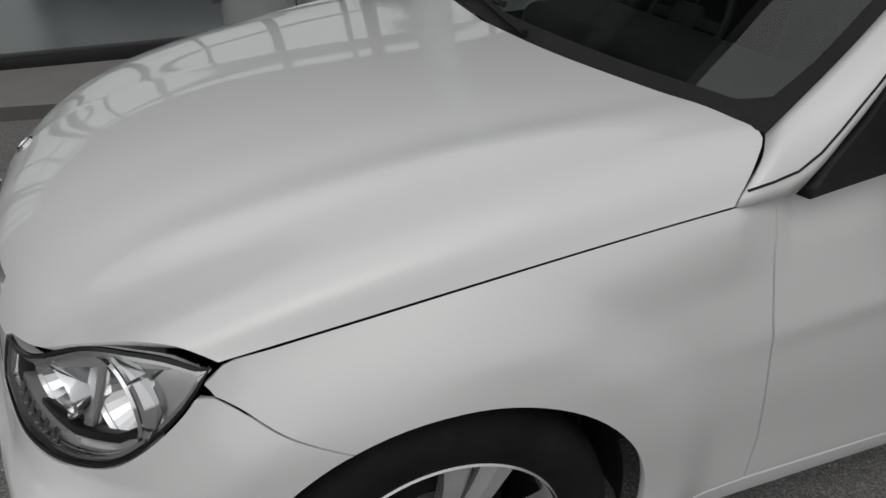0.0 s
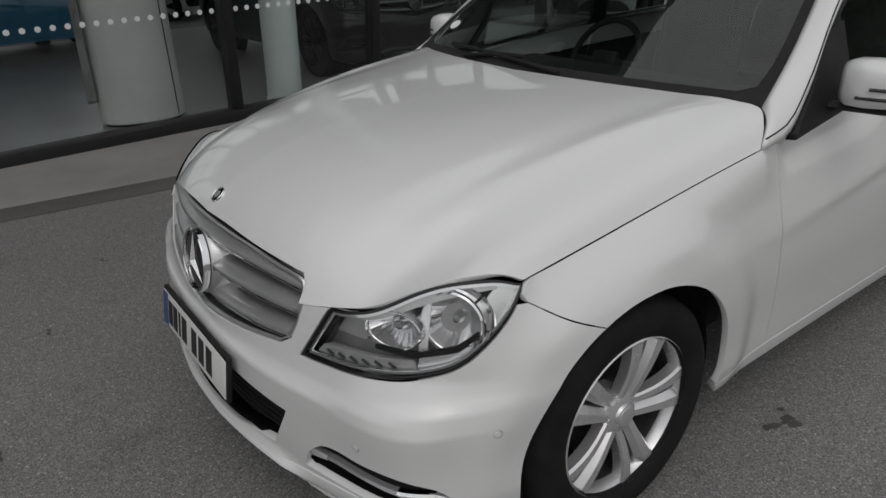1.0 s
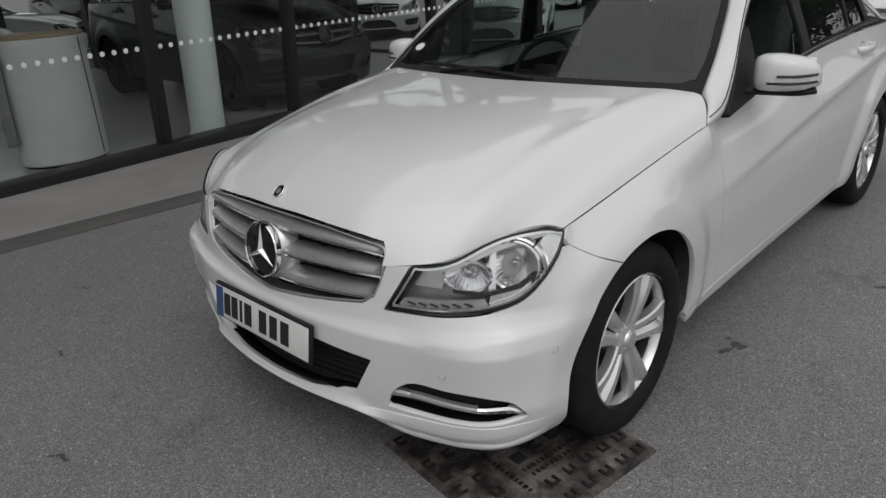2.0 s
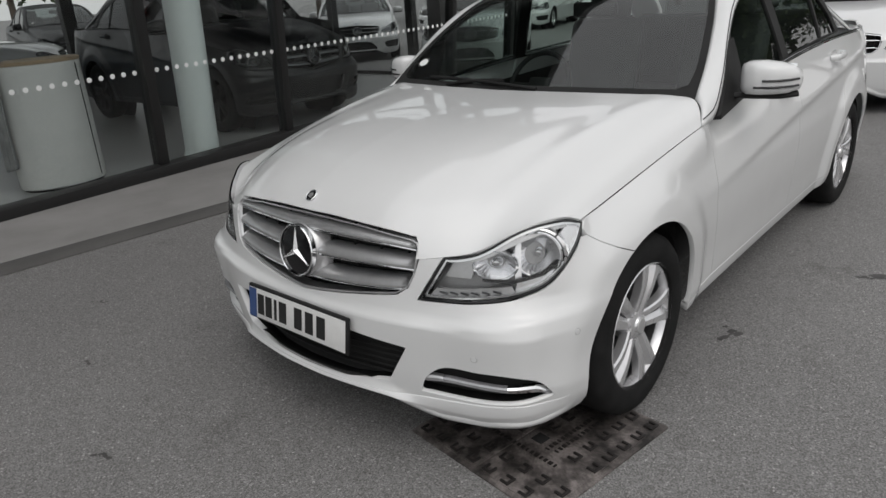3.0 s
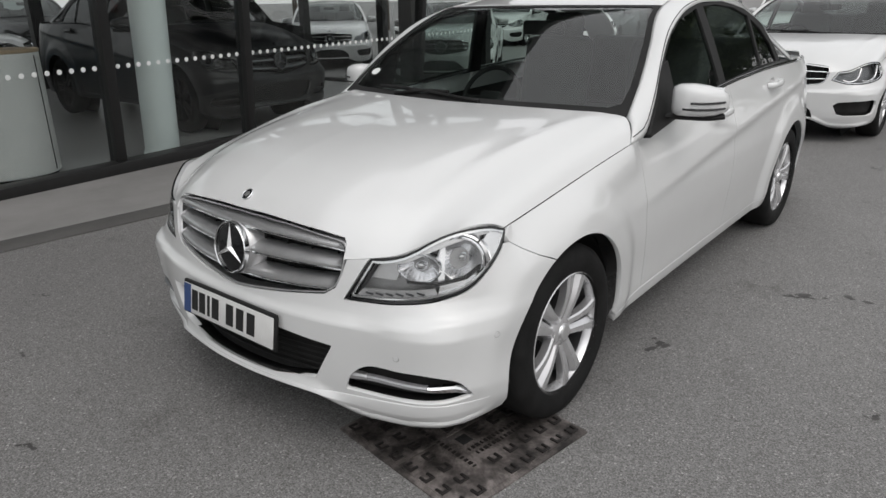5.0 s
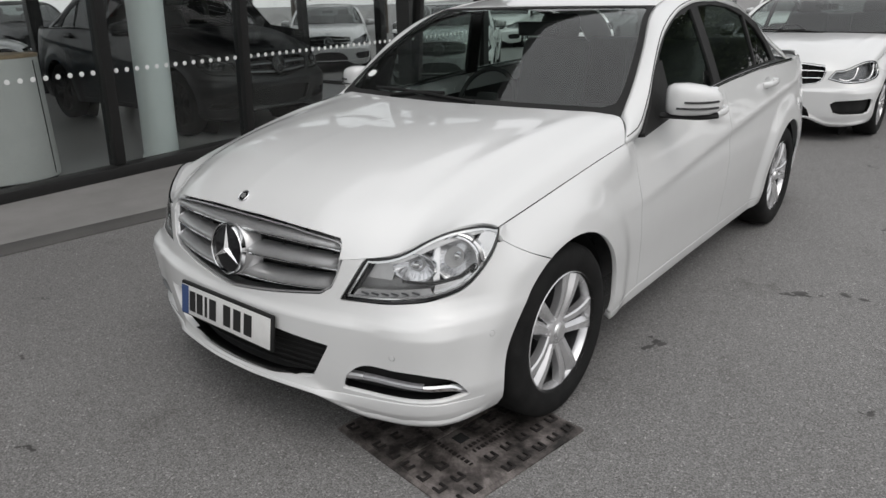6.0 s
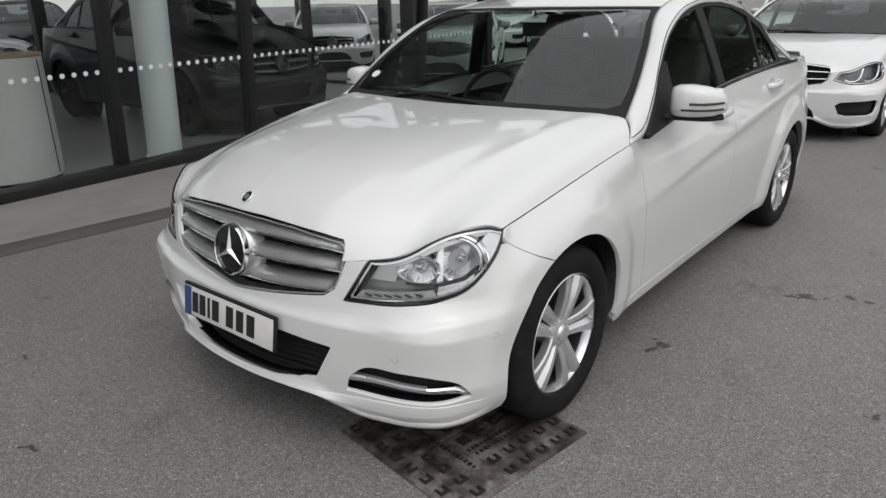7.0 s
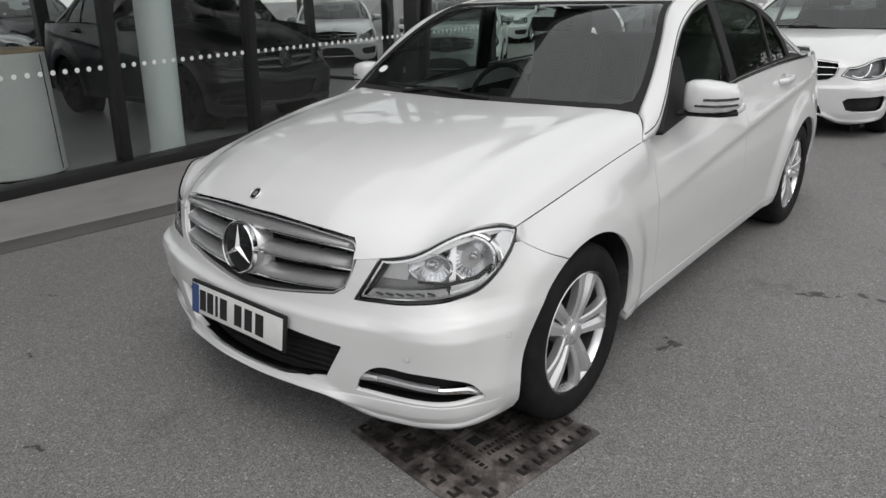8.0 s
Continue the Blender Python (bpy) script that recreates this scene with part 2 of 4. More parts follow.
def flank(s, z):
    """The body's wall: a point on it at arc length s from the nose and height z."""
    s, z = np.broadcast_arrays(np.asarray(s, float), np.asarray(z, float))
    # the bumper's shoulder lies lower at the nose than at its corners
    zz = z + np.interp(s, [0, .55, .95], [.042, .036, 0]) * np.exp(-((z - .5) / .08) ** 2)
    rows = np.stack([smooth(zz, HEIGHTS, v) for _, v in INSETS])
    st = np.array([a for a, _ in INSETS])
    i = np.clip(np.searchsorted(st, s) - 1, 0, len(st) - 2)
    t = np.clip((s - st[i]) / (st[i + 1] - st[i]), 0, 1)
    t = t * t * (3 - 2 * t) * .5 + t * .5
    inset = np.take_along_axis(rows, i[None], 0)[0] * (1 - t) + np.take_along_axis(rows, i[None] + 1, 0)[0] * t
    # below the lamps the bumper's corners stand out squarer
    inset = inset - .040 * np.exp(-((s - .80) / .15) ** 2) * np.clip((.60 - z) / .10, 0, 1) * np.clip((z - .18) / .14, 0, 1)
    x, y = np.interp(s, ARC, OUTLINE[:, 0]), np.interp(s, ARC, OUTLINE[:, 1])
    e = .004
    tx = np.interp(s + e, ARC, OUTLINE[:, 0]) - np.interp(s - e, ARC, OUTLINE[:, 0])
    ty = np.interp(s + e, ARC, OUTLINE[:, 1]) - np.interp(s - e, ARC, OUTLINE[:, 1])
    k = np.hypot(tx, ty)
    # a raised lip round each wheel arch and a rising line along the doors
    for yc in (.012, 2.76):
        r = np.hypot(y - yc, z - .315)
        f = np.clip((.55 - r) / .12, 0, 1)
        inset = inset - .022 * f * f * (3 - 2 * f) * (x > .6) * np.clip((z - .1) / .2, 0, 1)
    line = z - (.69 + .105 * (y - .73))
    inset = inset - .011 * np.exp(-(np.clip(line, 0, None) / .06) ** 1.5 - (np.clip(-line, 0, None) / .03) ** 2) * np.clip((y - .45) / .5, 0, 1) * np.clip((3.5 - y) / .4, 0, 1) * (x > .6)
    # the lip along the bumper's lower edge
    low = np.interp(s, [0, .243, .383, .473, .558, .696, .851, 1.04], [.239, .240, .235, .193, .157, .148, .169, .19]) + .020
    inset = inset - .016 * np.exp(-((z - low) / .02) ** 2) * np.clip((1.0 - s) / .12, 0, 1)
    return np.stack([x - ty / k * inset, y + tx / k * inset, z + 0 * s], axis=-1)


FRONT = [(0, -.728, .728), (.215, -.712, .727), (.368, -.686, .717), (.458, -.657, .705), (.531, -.619, .712), (.608, -.566, .725), (.682, -.493, .767), (.745, -.409, .798), (.783, -.346, .799), (.807, -.301, .781)]
REAR = [(0, .385, 1.022), (.339, .415, 1.022), (.588, .482, 1.015), (.716, .532, 1.007), (.779, .551, .995), (.814, .519, .967), (.844, .468, .911)]
_F, _R = curve3(FRONT, 300), curve3(REAR, 300)


def bonnet(u, v):
    """The bonnet's skin: u from the middle to the seam, v from the front edge to the windscreen."""
    u, v = np.broadcast_arrays(np.asarray(u, float), np.asarray(v, float))
    g = np.linspace(0, 1, 300)
    f = np.stack([np.interp(u, g, _F[:, j]) for j in range(3)], -1)
    r = np.stack([np.interp(u, g, _R[:, j]) for j in range(3)], -1)
    th = np.radians(smooth(u, [0, .45, .6, .75, .9, 1], [66, 64, 48, 28, 15, 9]))
    la = smooth(u, [0, .5, .7, .85, 1], [.27, .27, .24, .24, .28])
    tr = np.radians(smooth(u, [0, .6, .8, 1], [4, 4.5, 6, 8]))
    lb = smooth(u, [0, .6, .8, 1], [.55, .5, .4, .28])
    p1 = f + np.stack([(r - f)[..., 0] * .3, la * np.cos(th), la * np.sin(th)], -1)
    p2 = r - np.stack([(r - f)[..., 0] * .3, lb * np.cos(tr), lb * np.sin(tr)], -1)
    w = v[..., None]
    p = (1 - w) ** 3 * f + 3 * (1 - w) ** 2 * w * p1 + 3 * (1 - w) * w * w * p2 + w ** 3 * r
    # the pressed line that runs from each lamp to the windscreen's corner
    c = .60 + .12 * v
    p[..., 2] += .010 * np.exp(-((u - c) / .05) ** 2) * np.clip((v - .1) / .25, 0, 1) * np.clip((1.02 - v) / .3, 0, 1)
    return p


RAIL_IN = [(.781, .554, .996), (.759, .682, 1.091), (.705, .88, 1.231), (.628, 1.105, 1.357), (.577, 1.365, 1.415), (.527, 1.996, 1.442), (.496, 2.454, 1.41), (.487, 2.776, 1.336), (.528, 3.06, 1.195), (.62, 3.30, 1.045)]
RAIL_OUT = [(.847, .471, .912), (.852, .565, .925), (.837, .666, 1.014), (.79, .822, 1.162), (.749, .975, 1.267), (.711, 1.173, 1.343), (.664, 1.455, 1.389), (.621, 1.88, 1.4), (.6, 2.289, 1.366), (.602, 2.621, 1.282), (.65, 2.903, 1.142), (.73, 3.066, 1.024)]


def rail(t, w):
    """The pillars and roof rail: t from the windscreen's foot to the tail, w from the inner to the outer edge."""
    t, w = np.broadcast_arrays(np.asarray(t, float), np.asarray(w, float))
    a, b, g = curve3(RAIL_IN, 300), curve3(RAIL_OUT, 300), np.linspace(0, 1, 300)
    p = np.stack([np.interp(t, g, a[:, j]) * (1 - w) + np.interp(t, g, b[:, j]) * w for j in range(3)], -1)
    bulge = .07 * w * (1 - w)
    return p + np.stack([bulge * .8, 0 * bulge, bulge * .6], -1)


def across(w, t):
    """Windscreen, roof and rear window: w from one side to the other, t as for the rails."""
    w, t = np.broadcast_arrays(np.asarray(w, float), np.asarray(t, float))
    a, g = curve3(RAIL_IN, 300), np.linspace(0, 1, 300)
    x, y, z = (np.interp(t, g, a[:, j]) for j in range(3))
    k = 1 - w * w
    bow = smooth(t, [0, .27, .5, .75, 1], [-.14, -.10, 0, .09, .13])
    crown = smooth(t, [0, .27, .5, .75, 1], [.012, .006, .030, .035, .012])
    return np.stack([x * w, y + bow * k, z + crown * k], -1)


def side_glass(y, z):
    """The plane of the side windows."""
    y, z = np.broadcast_arrays(np.asarray(y, float), np.asarray(z, float))
    return np.stack([.843 - .052 * (y - .7) - (z - .955) * .30 - (z - .955) ** 2 * .12 - .02 * np.clip(y - 2.2, 0, 2) ** 2, y, z], -1)


def deck(w, v):
    """The boot lid's top: w from the middle to the flank, v from the rear window to the tail."""
    w, v = np.broadcast_arrays(np.asarray(w, float), np.asarray(v, float))
    edge = flank(sy(3.12) + v * (sy(3.565) - sy(3.12)), 1.016)
    mid = np.stack([0 * v, 3.40 + .34 * v, 1.046 - .02 * v], -1)
    k = (w ** 1.6)[..., None]
    p = mid * (1 - k) + edge * k
    p[..., 0] = edge[..., 0] * w
    return p


# ---- building helpers ----
def link(name, verts, faces, material, parent=None, label="", smooth_faces=True, normals=None):
    me = bpy.data.meshes.new(name)
    me.from_pydata([tuple(map(float, v)) for v in verts], [], [tuple(map(int, f)) for f in faces])
    me.materials.append(material)
    if smooth_faces:
        me.polygons.foreach_set("use_smooth", [True] * len(me.polygons))
    me.update()
    if normals is not None:
        me.normals_split_custom_set_from_vertices([tuple(map(float, n)) for n in normals])
    ob = new(name, me)
    ob.parent = parent
    if label:
        tagged(ob, label)
    return ob


def part(name, bm, material, parent=None, label="", smooth_angle=35):
    """Links a bmesh as one mesh object under a thing or a part."""
    bm.normal_update()
    for f in bm.faces:
        f.smooth = True
    for e in bm.edges:
        e.smooth = len(e.link_faces) == 2 and e.calc_face_angle(0) < radians(smooth_angle)
    me = bpy.data.meshes.new(name)
    bm.to_mesh(me)
    bm.free()
    me.materials.append(material)
    ob = new(name, me)
    ob.parent = parent
    if label:
        tagged(ob, label)
    return ob


def empty(name, m=None):
    ob = new(name)
    if m is not None:
        ob.matrix_basis = m
    return ob


def box(size, at=(0, 0, 0), bevel=0.0, segments=2, turn=None, bm=None):
    bm = bm or bmesh.new()
    m = Matrix.Translation(at) @ (turn or Matrix()) @ Matrix.Diagonal((*size, 1))
    made = bmesh.ops.create_cube(bm, size=1, matrix=m)["verts"]
    if bevel:
        edges = list({e for v in made for e in v.link_edges})
        bmesh.ops.bevel(bm, geom=edges, offset=bevel, segments=segments, affect="EDGES", profile=.5)
    return bm


def lathe(profile, n=64, bm=None, m=None, closed=False):
    """Turns (radius, height) pairs about z; m moves the result."""
    bm = bm or bmesh.new()
    m = m or Matrix()
    rings = []
    for r, h in profile:
        rings.append([bm.verts.new(m @ Vector((r * math.cos(2 * math.pi * i / n), r * math.sin(2 * math.pi * i / n), h))) for i in range(n)])
    pairs = list(zip(rings, rings[1:])) + ([(rings[-1], rings[0])] if closed else [])
    for a, b in pairs:
        for i in range(n):
            bm.faces.new((a[i], a[(i + 1) % n], b[(i + 1) % n], b[i]))
    bmesh.ops.remove_doubles(bm, verts=[v for r in rings for v in r], dist=1e-5)
    return bm


def tube(points, radius, n=10, bm=None, flat=1.0):
    """A round bar along points; flat squeezes it upright."""
    bm = bm or bmesh.new()
    p = [Vector(q) for q in points]
    rings = []
    for i, q in enumerate(p):
        d = (p[min(i + 1, len(p) - 1)] - p[max(i - 1, 0)]).normalized()
        a = d.cross(Vector((0, 0, 1)))
        a = (a if a.length > .05 else d.cross(Vector((0, 1, 0)))).normalized()
        b = a.cross(d)
        rings.append([bm.verts.new(q + radius * (a * math.cos(2 * math.pi * k / n) + b * flat * math.sin(2 * math.pi * k / n))) for k in range(n)])
    for a, b in zip(rings, rings[1:]):
        for k in range(n):
            bm.faces.new((a[k], a[(k + 1) % n], b[(k + 1) % n], b[k]))
    bm.faces.new(rings[0][::-1])
    bm.faces.new(rings[-1])
    bmesh.ops.recalc_face_normals(bm, faces=bm.faces)
    return bm


def inside(poly, q):
    """Which of the points q lie in the polygon."""
    x, y = q[:, 0], q[:, 1]
    hit = np.zeros(len(q), bool)
    a = np.asarray(poly)
    for (x0, y0), (x1, y1) in zip(a, np.roll(a, -1, axis=0)):
        cross = (y0 > y) != (y1 > y)
        with np.errstate(divide="ignore", invalid="ignore"):
            hit ^= cross & (x < (x1 - x0) * (y - y0) / (y1 - y0) + x0)
    return hit


def dense(poly, step):
    out = []
    a = np.asarray(poly, float)
    for p, q in zip(a, np.roll(a, -1, axis=0)):
        n = max(1, int(np.ceil(np.linalg.norm(q - p) / step)))
        out += [p + (q - p) * i / n for i in range(n)]
    return np.array(out)


def shrink(poly, by):
    a = np.asarray(poly, float)
    area = np.sum(a[:, 0] * np.roll(a[:, 1], -1) - np.roll(a[:, 0], -1) * a[:, 1])
    a = a if area > 0 else a[::-1]
    d0, d1 = a - np.roll(a, 1, axis=0), np.roll(a, -1, axis=0) - a
    n = np.stack([-(d0 + d1)[:, 1], (d0 + d1)[:, 0]], 1)
    return a + by * n / np.maximum(np.linalg.norm(n, axis=1, keepdims=True), 1e-9)


def facing(surf, q, out, scale):
    e = .002
    du = (surf(q[:, 0] + e / scale[0], q[:, 1]) - surf(q[:, 0] - e / scale[0], q[:, 1]))
    dv = (surf(q[:, 0], q[:, 1] + e / scale[1]) - surf(q[:, 0], q[:, 1] - e / scale[1]))
    n = np.cross(du, dv)
    n /= np.maximum(np.linalg.norm(n, axis=1, keepdims=True), 1e-12)
    return n * (1 if np.sum(n * out) > 0 else -1)


MIDDLE = np.array([0, 1.45, .55])


def panel(name, outline, surf, material, parent, side=1, holes=(), step=.03, gap=.0018, depth=.012, lift=0.0, scale=(1, 1), label=""):
    """A sheet with the given outline on a curved surface, its edges folded inwards by depth. side -1 mirrors it."""
    from mathutils.geometry import delaunay_2d_cdt
    k = np.array(scale, float)
    outer = shrink(dense(np.asarray(outline) * k, step), gap)
    inner = [shrink(dense(np.asarray(h) * k, step * .7), -gap)[::-1] for h in holes]
    lo, hi = outer.min(0), outer.max(0)
    gx, gy = np.meshgrid(np.arange(lo[0], hi[0], step), np.arange(lo[1], hi[1], step * .87), indexing="ij")
    gx = gx + (np.arange(gx.shape[1]) % 2)[None, :] * step * .5
    q = np.stack([gx.ravel(), gy.ravel()], 1)
    keep = inside(outer, q)
    for h in inner:
        keep &= ~inside(h, q)
    q = q[keep]
    rim = np.concatenate([outer, *inner])
    if len(q):
        far = np.concatenate([np.linalg.norm(q[i:i + 400, None] - rim[None], axis=2).min(1) for i in range(0, len(q), 400)])
        q = q[far > .42 * step]
    pts = np.concatenate([rim, q])
    edges, at = [], 0
    loops = []
    for loop in (outer, *inner):
        n = len(loop)
        edges += [(at + i, at + (i + 1) % n) for i in range(n)]
        loops.append(range(at, at + n))
        at += n
    v, _, tri, *_ = delaunay_2d_cdt([Vector(p) for p in pts], edges, [], 0, 1e-7)
    v = np.array([tuple(p) for p in v])
    tri = np.array([t for t in tri if len(t) == 3])
    mid = v[tri].mean(1)
    ok = inside(outer, mid)
    for h in inner:
        ok &= ~inside(h, mid)
    tri = tri[ok]
    uv = v / k
    p = surf(uv[:, 0], uv[:, 1])
    n = facing(surf, uv, p - MIDDLE, k)
    p = p + n * lift
    flip = np.sum(np.cross(p[tri[:, 1]] - p[tri[:, 0]], p[tri[:, 2]] - p[tri[:, 0]]) * n[tri[:, 0]], axis=1) < 0
    tri[flip] = tri[flip][:, ::-1]
    verts, norms, faces = list(p), list(n), [tuple(t) for t in tri]
    if depth:
        for loop in loops:
            loop = list(loop)
            m = len(loop)
            base = len(verts)
            for i, a in enumerate(loop):
                t = p[loop[(i + 1) % m]] - p[loop[i - 1]]
                o = np.cross(t, n[a])
                o /= max(np.linalg.norm(o), 1e-9)
                verts += [p[a], p[a] - n[a] * depth - o * depth * .15]
                norms += [(o + n[a]) / 1.4142, o]
            for i in range(m):
                a, b = base + 2 * i, base + 2 * ((i + 1) % m)
                f = (a, a + 1, b + 1, b)
                c = np.cross(np.array(verts[f[1]]) - verts[f[0]], np.array(verts[f[3]]) - verts[f[0]])
                faces.append(f if np.dot(c, norms[a]) > 0 else f[::-1])
    verts, norms = np.array(verts), np.array(norms)
    if side < 0:
        verts, norms = verts * (-1, 1, 1), norms * (-1, 1, 1)
        faces = [f[::-1] for f in faces]
    return link(name, verts, faces, material, parent, label, normals=norms)


def sheet(name, surf, us, vs, material, parent, side=1, thick=0.0, label=""):
    """A grid on a curved surface."""
    u, v = np.meshgrid(us, vs, indexing="ij")
    p = surf(u.ravel(), v.ravel())
    nu, nv = len(us), len(vs)
    f = np.array([(i * nv + j, (i + 1) * nv + j, (i + 1) * nv + j + 1, i * nv + j + 1) for i in range(nu - 1) for j in range(nv - 1)])
    n = np.cross(p[f[:, 1]] - p[f[:, 0]], p[f[:, 3]] - p[f[:, 0]])
    if np.sum(n * (p[f[:, 0]] - MIDDLE)) < 0:
        f = f[:, ::-1]
    if side < 0:
        p, f = p * (-1, 1, 1), f[:, ::-1]
    ob = link(name, p, f, material, parent, label)
    if thick:
        mod = ob.modifiers.new("thickness", "SOLIDIFY")
        mod.thickness, mod.offset = thick, -1
    return ob


def arc(yc, zc, r, a0, a1, n=24):
    return [(yc + r * math.cos(radians(a0 + (a1 - a0) * i / n)), zc + r * math.sin(radians(a0 + (a1 - a0) * i / n))) for i in range(n + 1)]


# ---- ground and building ----
def slab(name, size, at, mat, bevel=0.0, label="", kind="structure", category=""):
    ob = part(name, box(size, at, bevel), mat, None)
    return tagged(ob, label, category, "", kind)


def ground_sheet():
    bm = bmesh.new()
    xs = [-400, -60, -20, 2, 20, 60, 400]
    ys = [-400, -60, -20, 0, 20, 60, 400]
    grid = [[bm.verts.new((x, y, 0)) for y in ys] for x in xs]
    for i in range(len(xs) - 1):
        for j in range(len(ys) - 1):
            bm.faces.new((grid[i][j], grid[i + 1][j], grid[i + 1][j + 1], grid[i][j + 1]))
    return tagged(part("ground", bm, ASPHALT), "worn dark grey asphalt forecourt with pale chippings", "ground", "", "structure")


ground_sheet()
GLASS_X = -4.6
# the forecourt falls a little against the building, so the building stands slightly raked in the car's frame
INDOORS = pose(-4.25, .93, 0, 0, 0, 2.5) @ Matrix.Translation((-GLASS_X, -1.643, 0))
RAKE = pose(-4.27, .93, .05, .5, 5.0, 4.5) @ Matrix.Translation((-GLASS_X, -1.643, 0))
slab("pavement", (3.9, 60, .014), (0, 0, 0), PAVING, .003, "pale grey concrete paving strip before the showroom", category="pavement").matrix_basis = pose(-4.90, 0, .002, 0, 0, -4.5)
slab("drain_channel", (.24, 60, .016), (0, 0, 0), CHANNEL, .004, "dark stone channel line along the paving", category="channel").matrix_basis = pose(-2.83, 0, .003, 0, 0, -4.5)
slab("floor", (7.6, 20.2, .05), (-8.4, -2.0, -.008), TILE, 0, "pale grey polished showroom floor", category="floor").matrix_basis = INDOORS
ROOF_Z = 6.0
slab("ceiling", (13.4, 20.6, .3), (-9.6, -1.7, ROOF_Z + .15), SOFFIT, 0, "dark grey flat roof that overhangs the glazing", category="ceiling").matrix_basis = INDOORS
slab("wall_south", (7.4, .2, 6), (-8.4, -11.8, 3), DARK_WALL, 0, "dark end wall of the showroom", category="wall").matrix_basis = INDOORS
slab("wall_back_top", (.2, 20, .3), (-12.1, -2, 5.85), DARK_WALL, 0, "dark header beam over the rear glazing", category="wall").matrix_basis = INDOORS
back = tagged(empty("window_back", INDOORS), "glazed rear of the showroom in dark frames", "window", "", "structure")
for i in range(14):
    part("mullion", box((.16, .22 if i % 2 else .10, 5.7), (-12.1, -11.9 + 1.49 * i, 2.85)), FRAME, back)
for z in (3.1, 4.4):
    part("transom", box((.14, 20, .12), (-12.1, -2, z)), FRAME, back)
north = tagged(empty("window_north", INDOORS), "glazed end of the showroom in black frames", "window", "", "structure")
NORTH_Y = 7.95
POSTS = ((-4.84, .12), (-6.41, .28), (-6.98, .14), (-8.94, .14), (-10.5, .12), (-12.0, .12))
for (x, w), (x2, w2) in zip(POSTS, POSTS[1:] + ((None, 0),)):
    part("mullion", box((w, .14, 6), (x, NORTH_Y, 3)), FRAME, north)
    if x2 is not None:
        part("pane", box((x - x2 - (w + w2) / 2, .012, 5.9), ((x + x2 + (w2 - w) / 2) / 2, NORTH_Y, 3)), CLEAR_PANE, north)
# two unseen dark bands, added to bound the bright panes reflected in the bonnet
part("fascia", box((7.2, .16, 1.15), (-8.4, NORTH_Y, 2.55)), FRAME, north)
part("header", box((7.2, .16, 1.65), (-8.4, NORTH_Y, 5.18)), FRAME, north)
part("transom", box((7.2, .13, .07), (-8.4, NORTH_Y, 3.72)), FRAME, north)
part("sill", box((7.2, .2, .08), (-8.4, NORTH_Y, .04)), FRAME, north)

PITCH, FIRST = 1.50, 1.643
facade = tagged(empty("window_wall", RAKE), "full-height showroom glazing in a black frame", "window", "", "structure")
part("sill", box((.14, 19.8, .12), (GLASS_X + .05, -2, .005), .006), FRAME, facade)
for z, h in ((3.02, .12), (4.55, .08), (5.85, .2)):
    part("transom", box((.12, 19.8, h), (GLASS_X, -2, z), .004), FRAME, facade)
# two panes, on either side of the column's, are twice as wide as the others
LINES = [i for i in range(-8, 5) if i not in (-1, 2)]
for i in LINES:
    part("mullion", box((.13, .09, 5.95), (GLASS_X, FIRST + PITCH * i, 2.98), .004), FRAME, facade)
for i, j in zip(LINES, LINES[1:]):
    part("pane", box((.012, PITCH * (j - i) - .1, 5.85), (GLASS_X, FIRST + PITCH * (i + j) / 2, 2.95)), PANE, facade)

dot_mesh = None
for i, count in ((-2, 29), (0, 14), (1, 29), (3, 14)):
    for k in range(count):
        y = FIRST + PITCH * i + .102 + k * .0996
        if dot_mesh is None:
            o = part("glass_dot", lathe([(0, .004), (.019, .004), (.021, .002), (.021, 0)], 20, m=pose(GLASS_X + .0065, 0, .885, 0, 90, 0)), DOT, facade)
            dot_mesh = o.data
        else:
            o = new("glass_dot", dot_mesh)
            o.parent = facade
        o.location = (0, y, 0)

# black display wall behind the car, stepped down at its end
bm = bmesh.new()
edge = [(4.5, 0), (7.6, 0), (7.6, .98), (6.9, 1.10), (6.45, 1.55), (6.45, 3.0), (4.5, 3.0)]
sides = [[bm.verts.new((x, y, z)) for y, z in edge] for x in (-8.76, -8.62)]
bm.faces.new(sides[0]), bm.faces.new(sides[1][::-1])
for i in range(len(edge)):
    bm.faces.new((sides[0][i - 1], sides[0][i], sides[1][i], sides[1][i - 1]))
bmesh.ops.recalc_face_normals(bm, faces=bm.faces)
display = part("wall_display", bm, DARK_WALL)
display.matrix_basis = INDOORS @ pose(0, 0, .017)
tagged(display, "black display wall with a stepped end inside the showroom", "wall", "", "structure")

col = empty("column", RAKE @ pose(-4.93, 2.31, -.06))
part("shaft", lathe([(.165, 0), (.165, 5.95)], 48), COLUMN, col)
part("foot_ring", lathe([(.18, 0), (.18, .02), (.165, .03)], 48), COLUMN, col)
tagged(col, "round pale grey painted column inside the glazing", "column", "", "structure")

# a drum-shaped podium with a wooden rim, and a cloth hung over its end
pod = empty("display_podium", INDOORS @ pose(-5.20, 1.02, .017, 0, 0, 0))
OVAL = Matrix.Diagonal((.28, .36, 1, 1))
part("body", lathe([(0, 1.06), (1, 1.06), (1, .03), (.97, .02)], 56, m=OVAL), PODIUM, pod)
part("rim", lathe([(0, 1.085), (.99, 1.085), (1.02, 1.078), (1.02, 1.058), (.99, 1.05)], 56, m=OVAL), WOOD, pod)
part("plinth", lathe([(.92, .03), (.92, 0)], 48, m=OVAL), PLASTIC, pod)
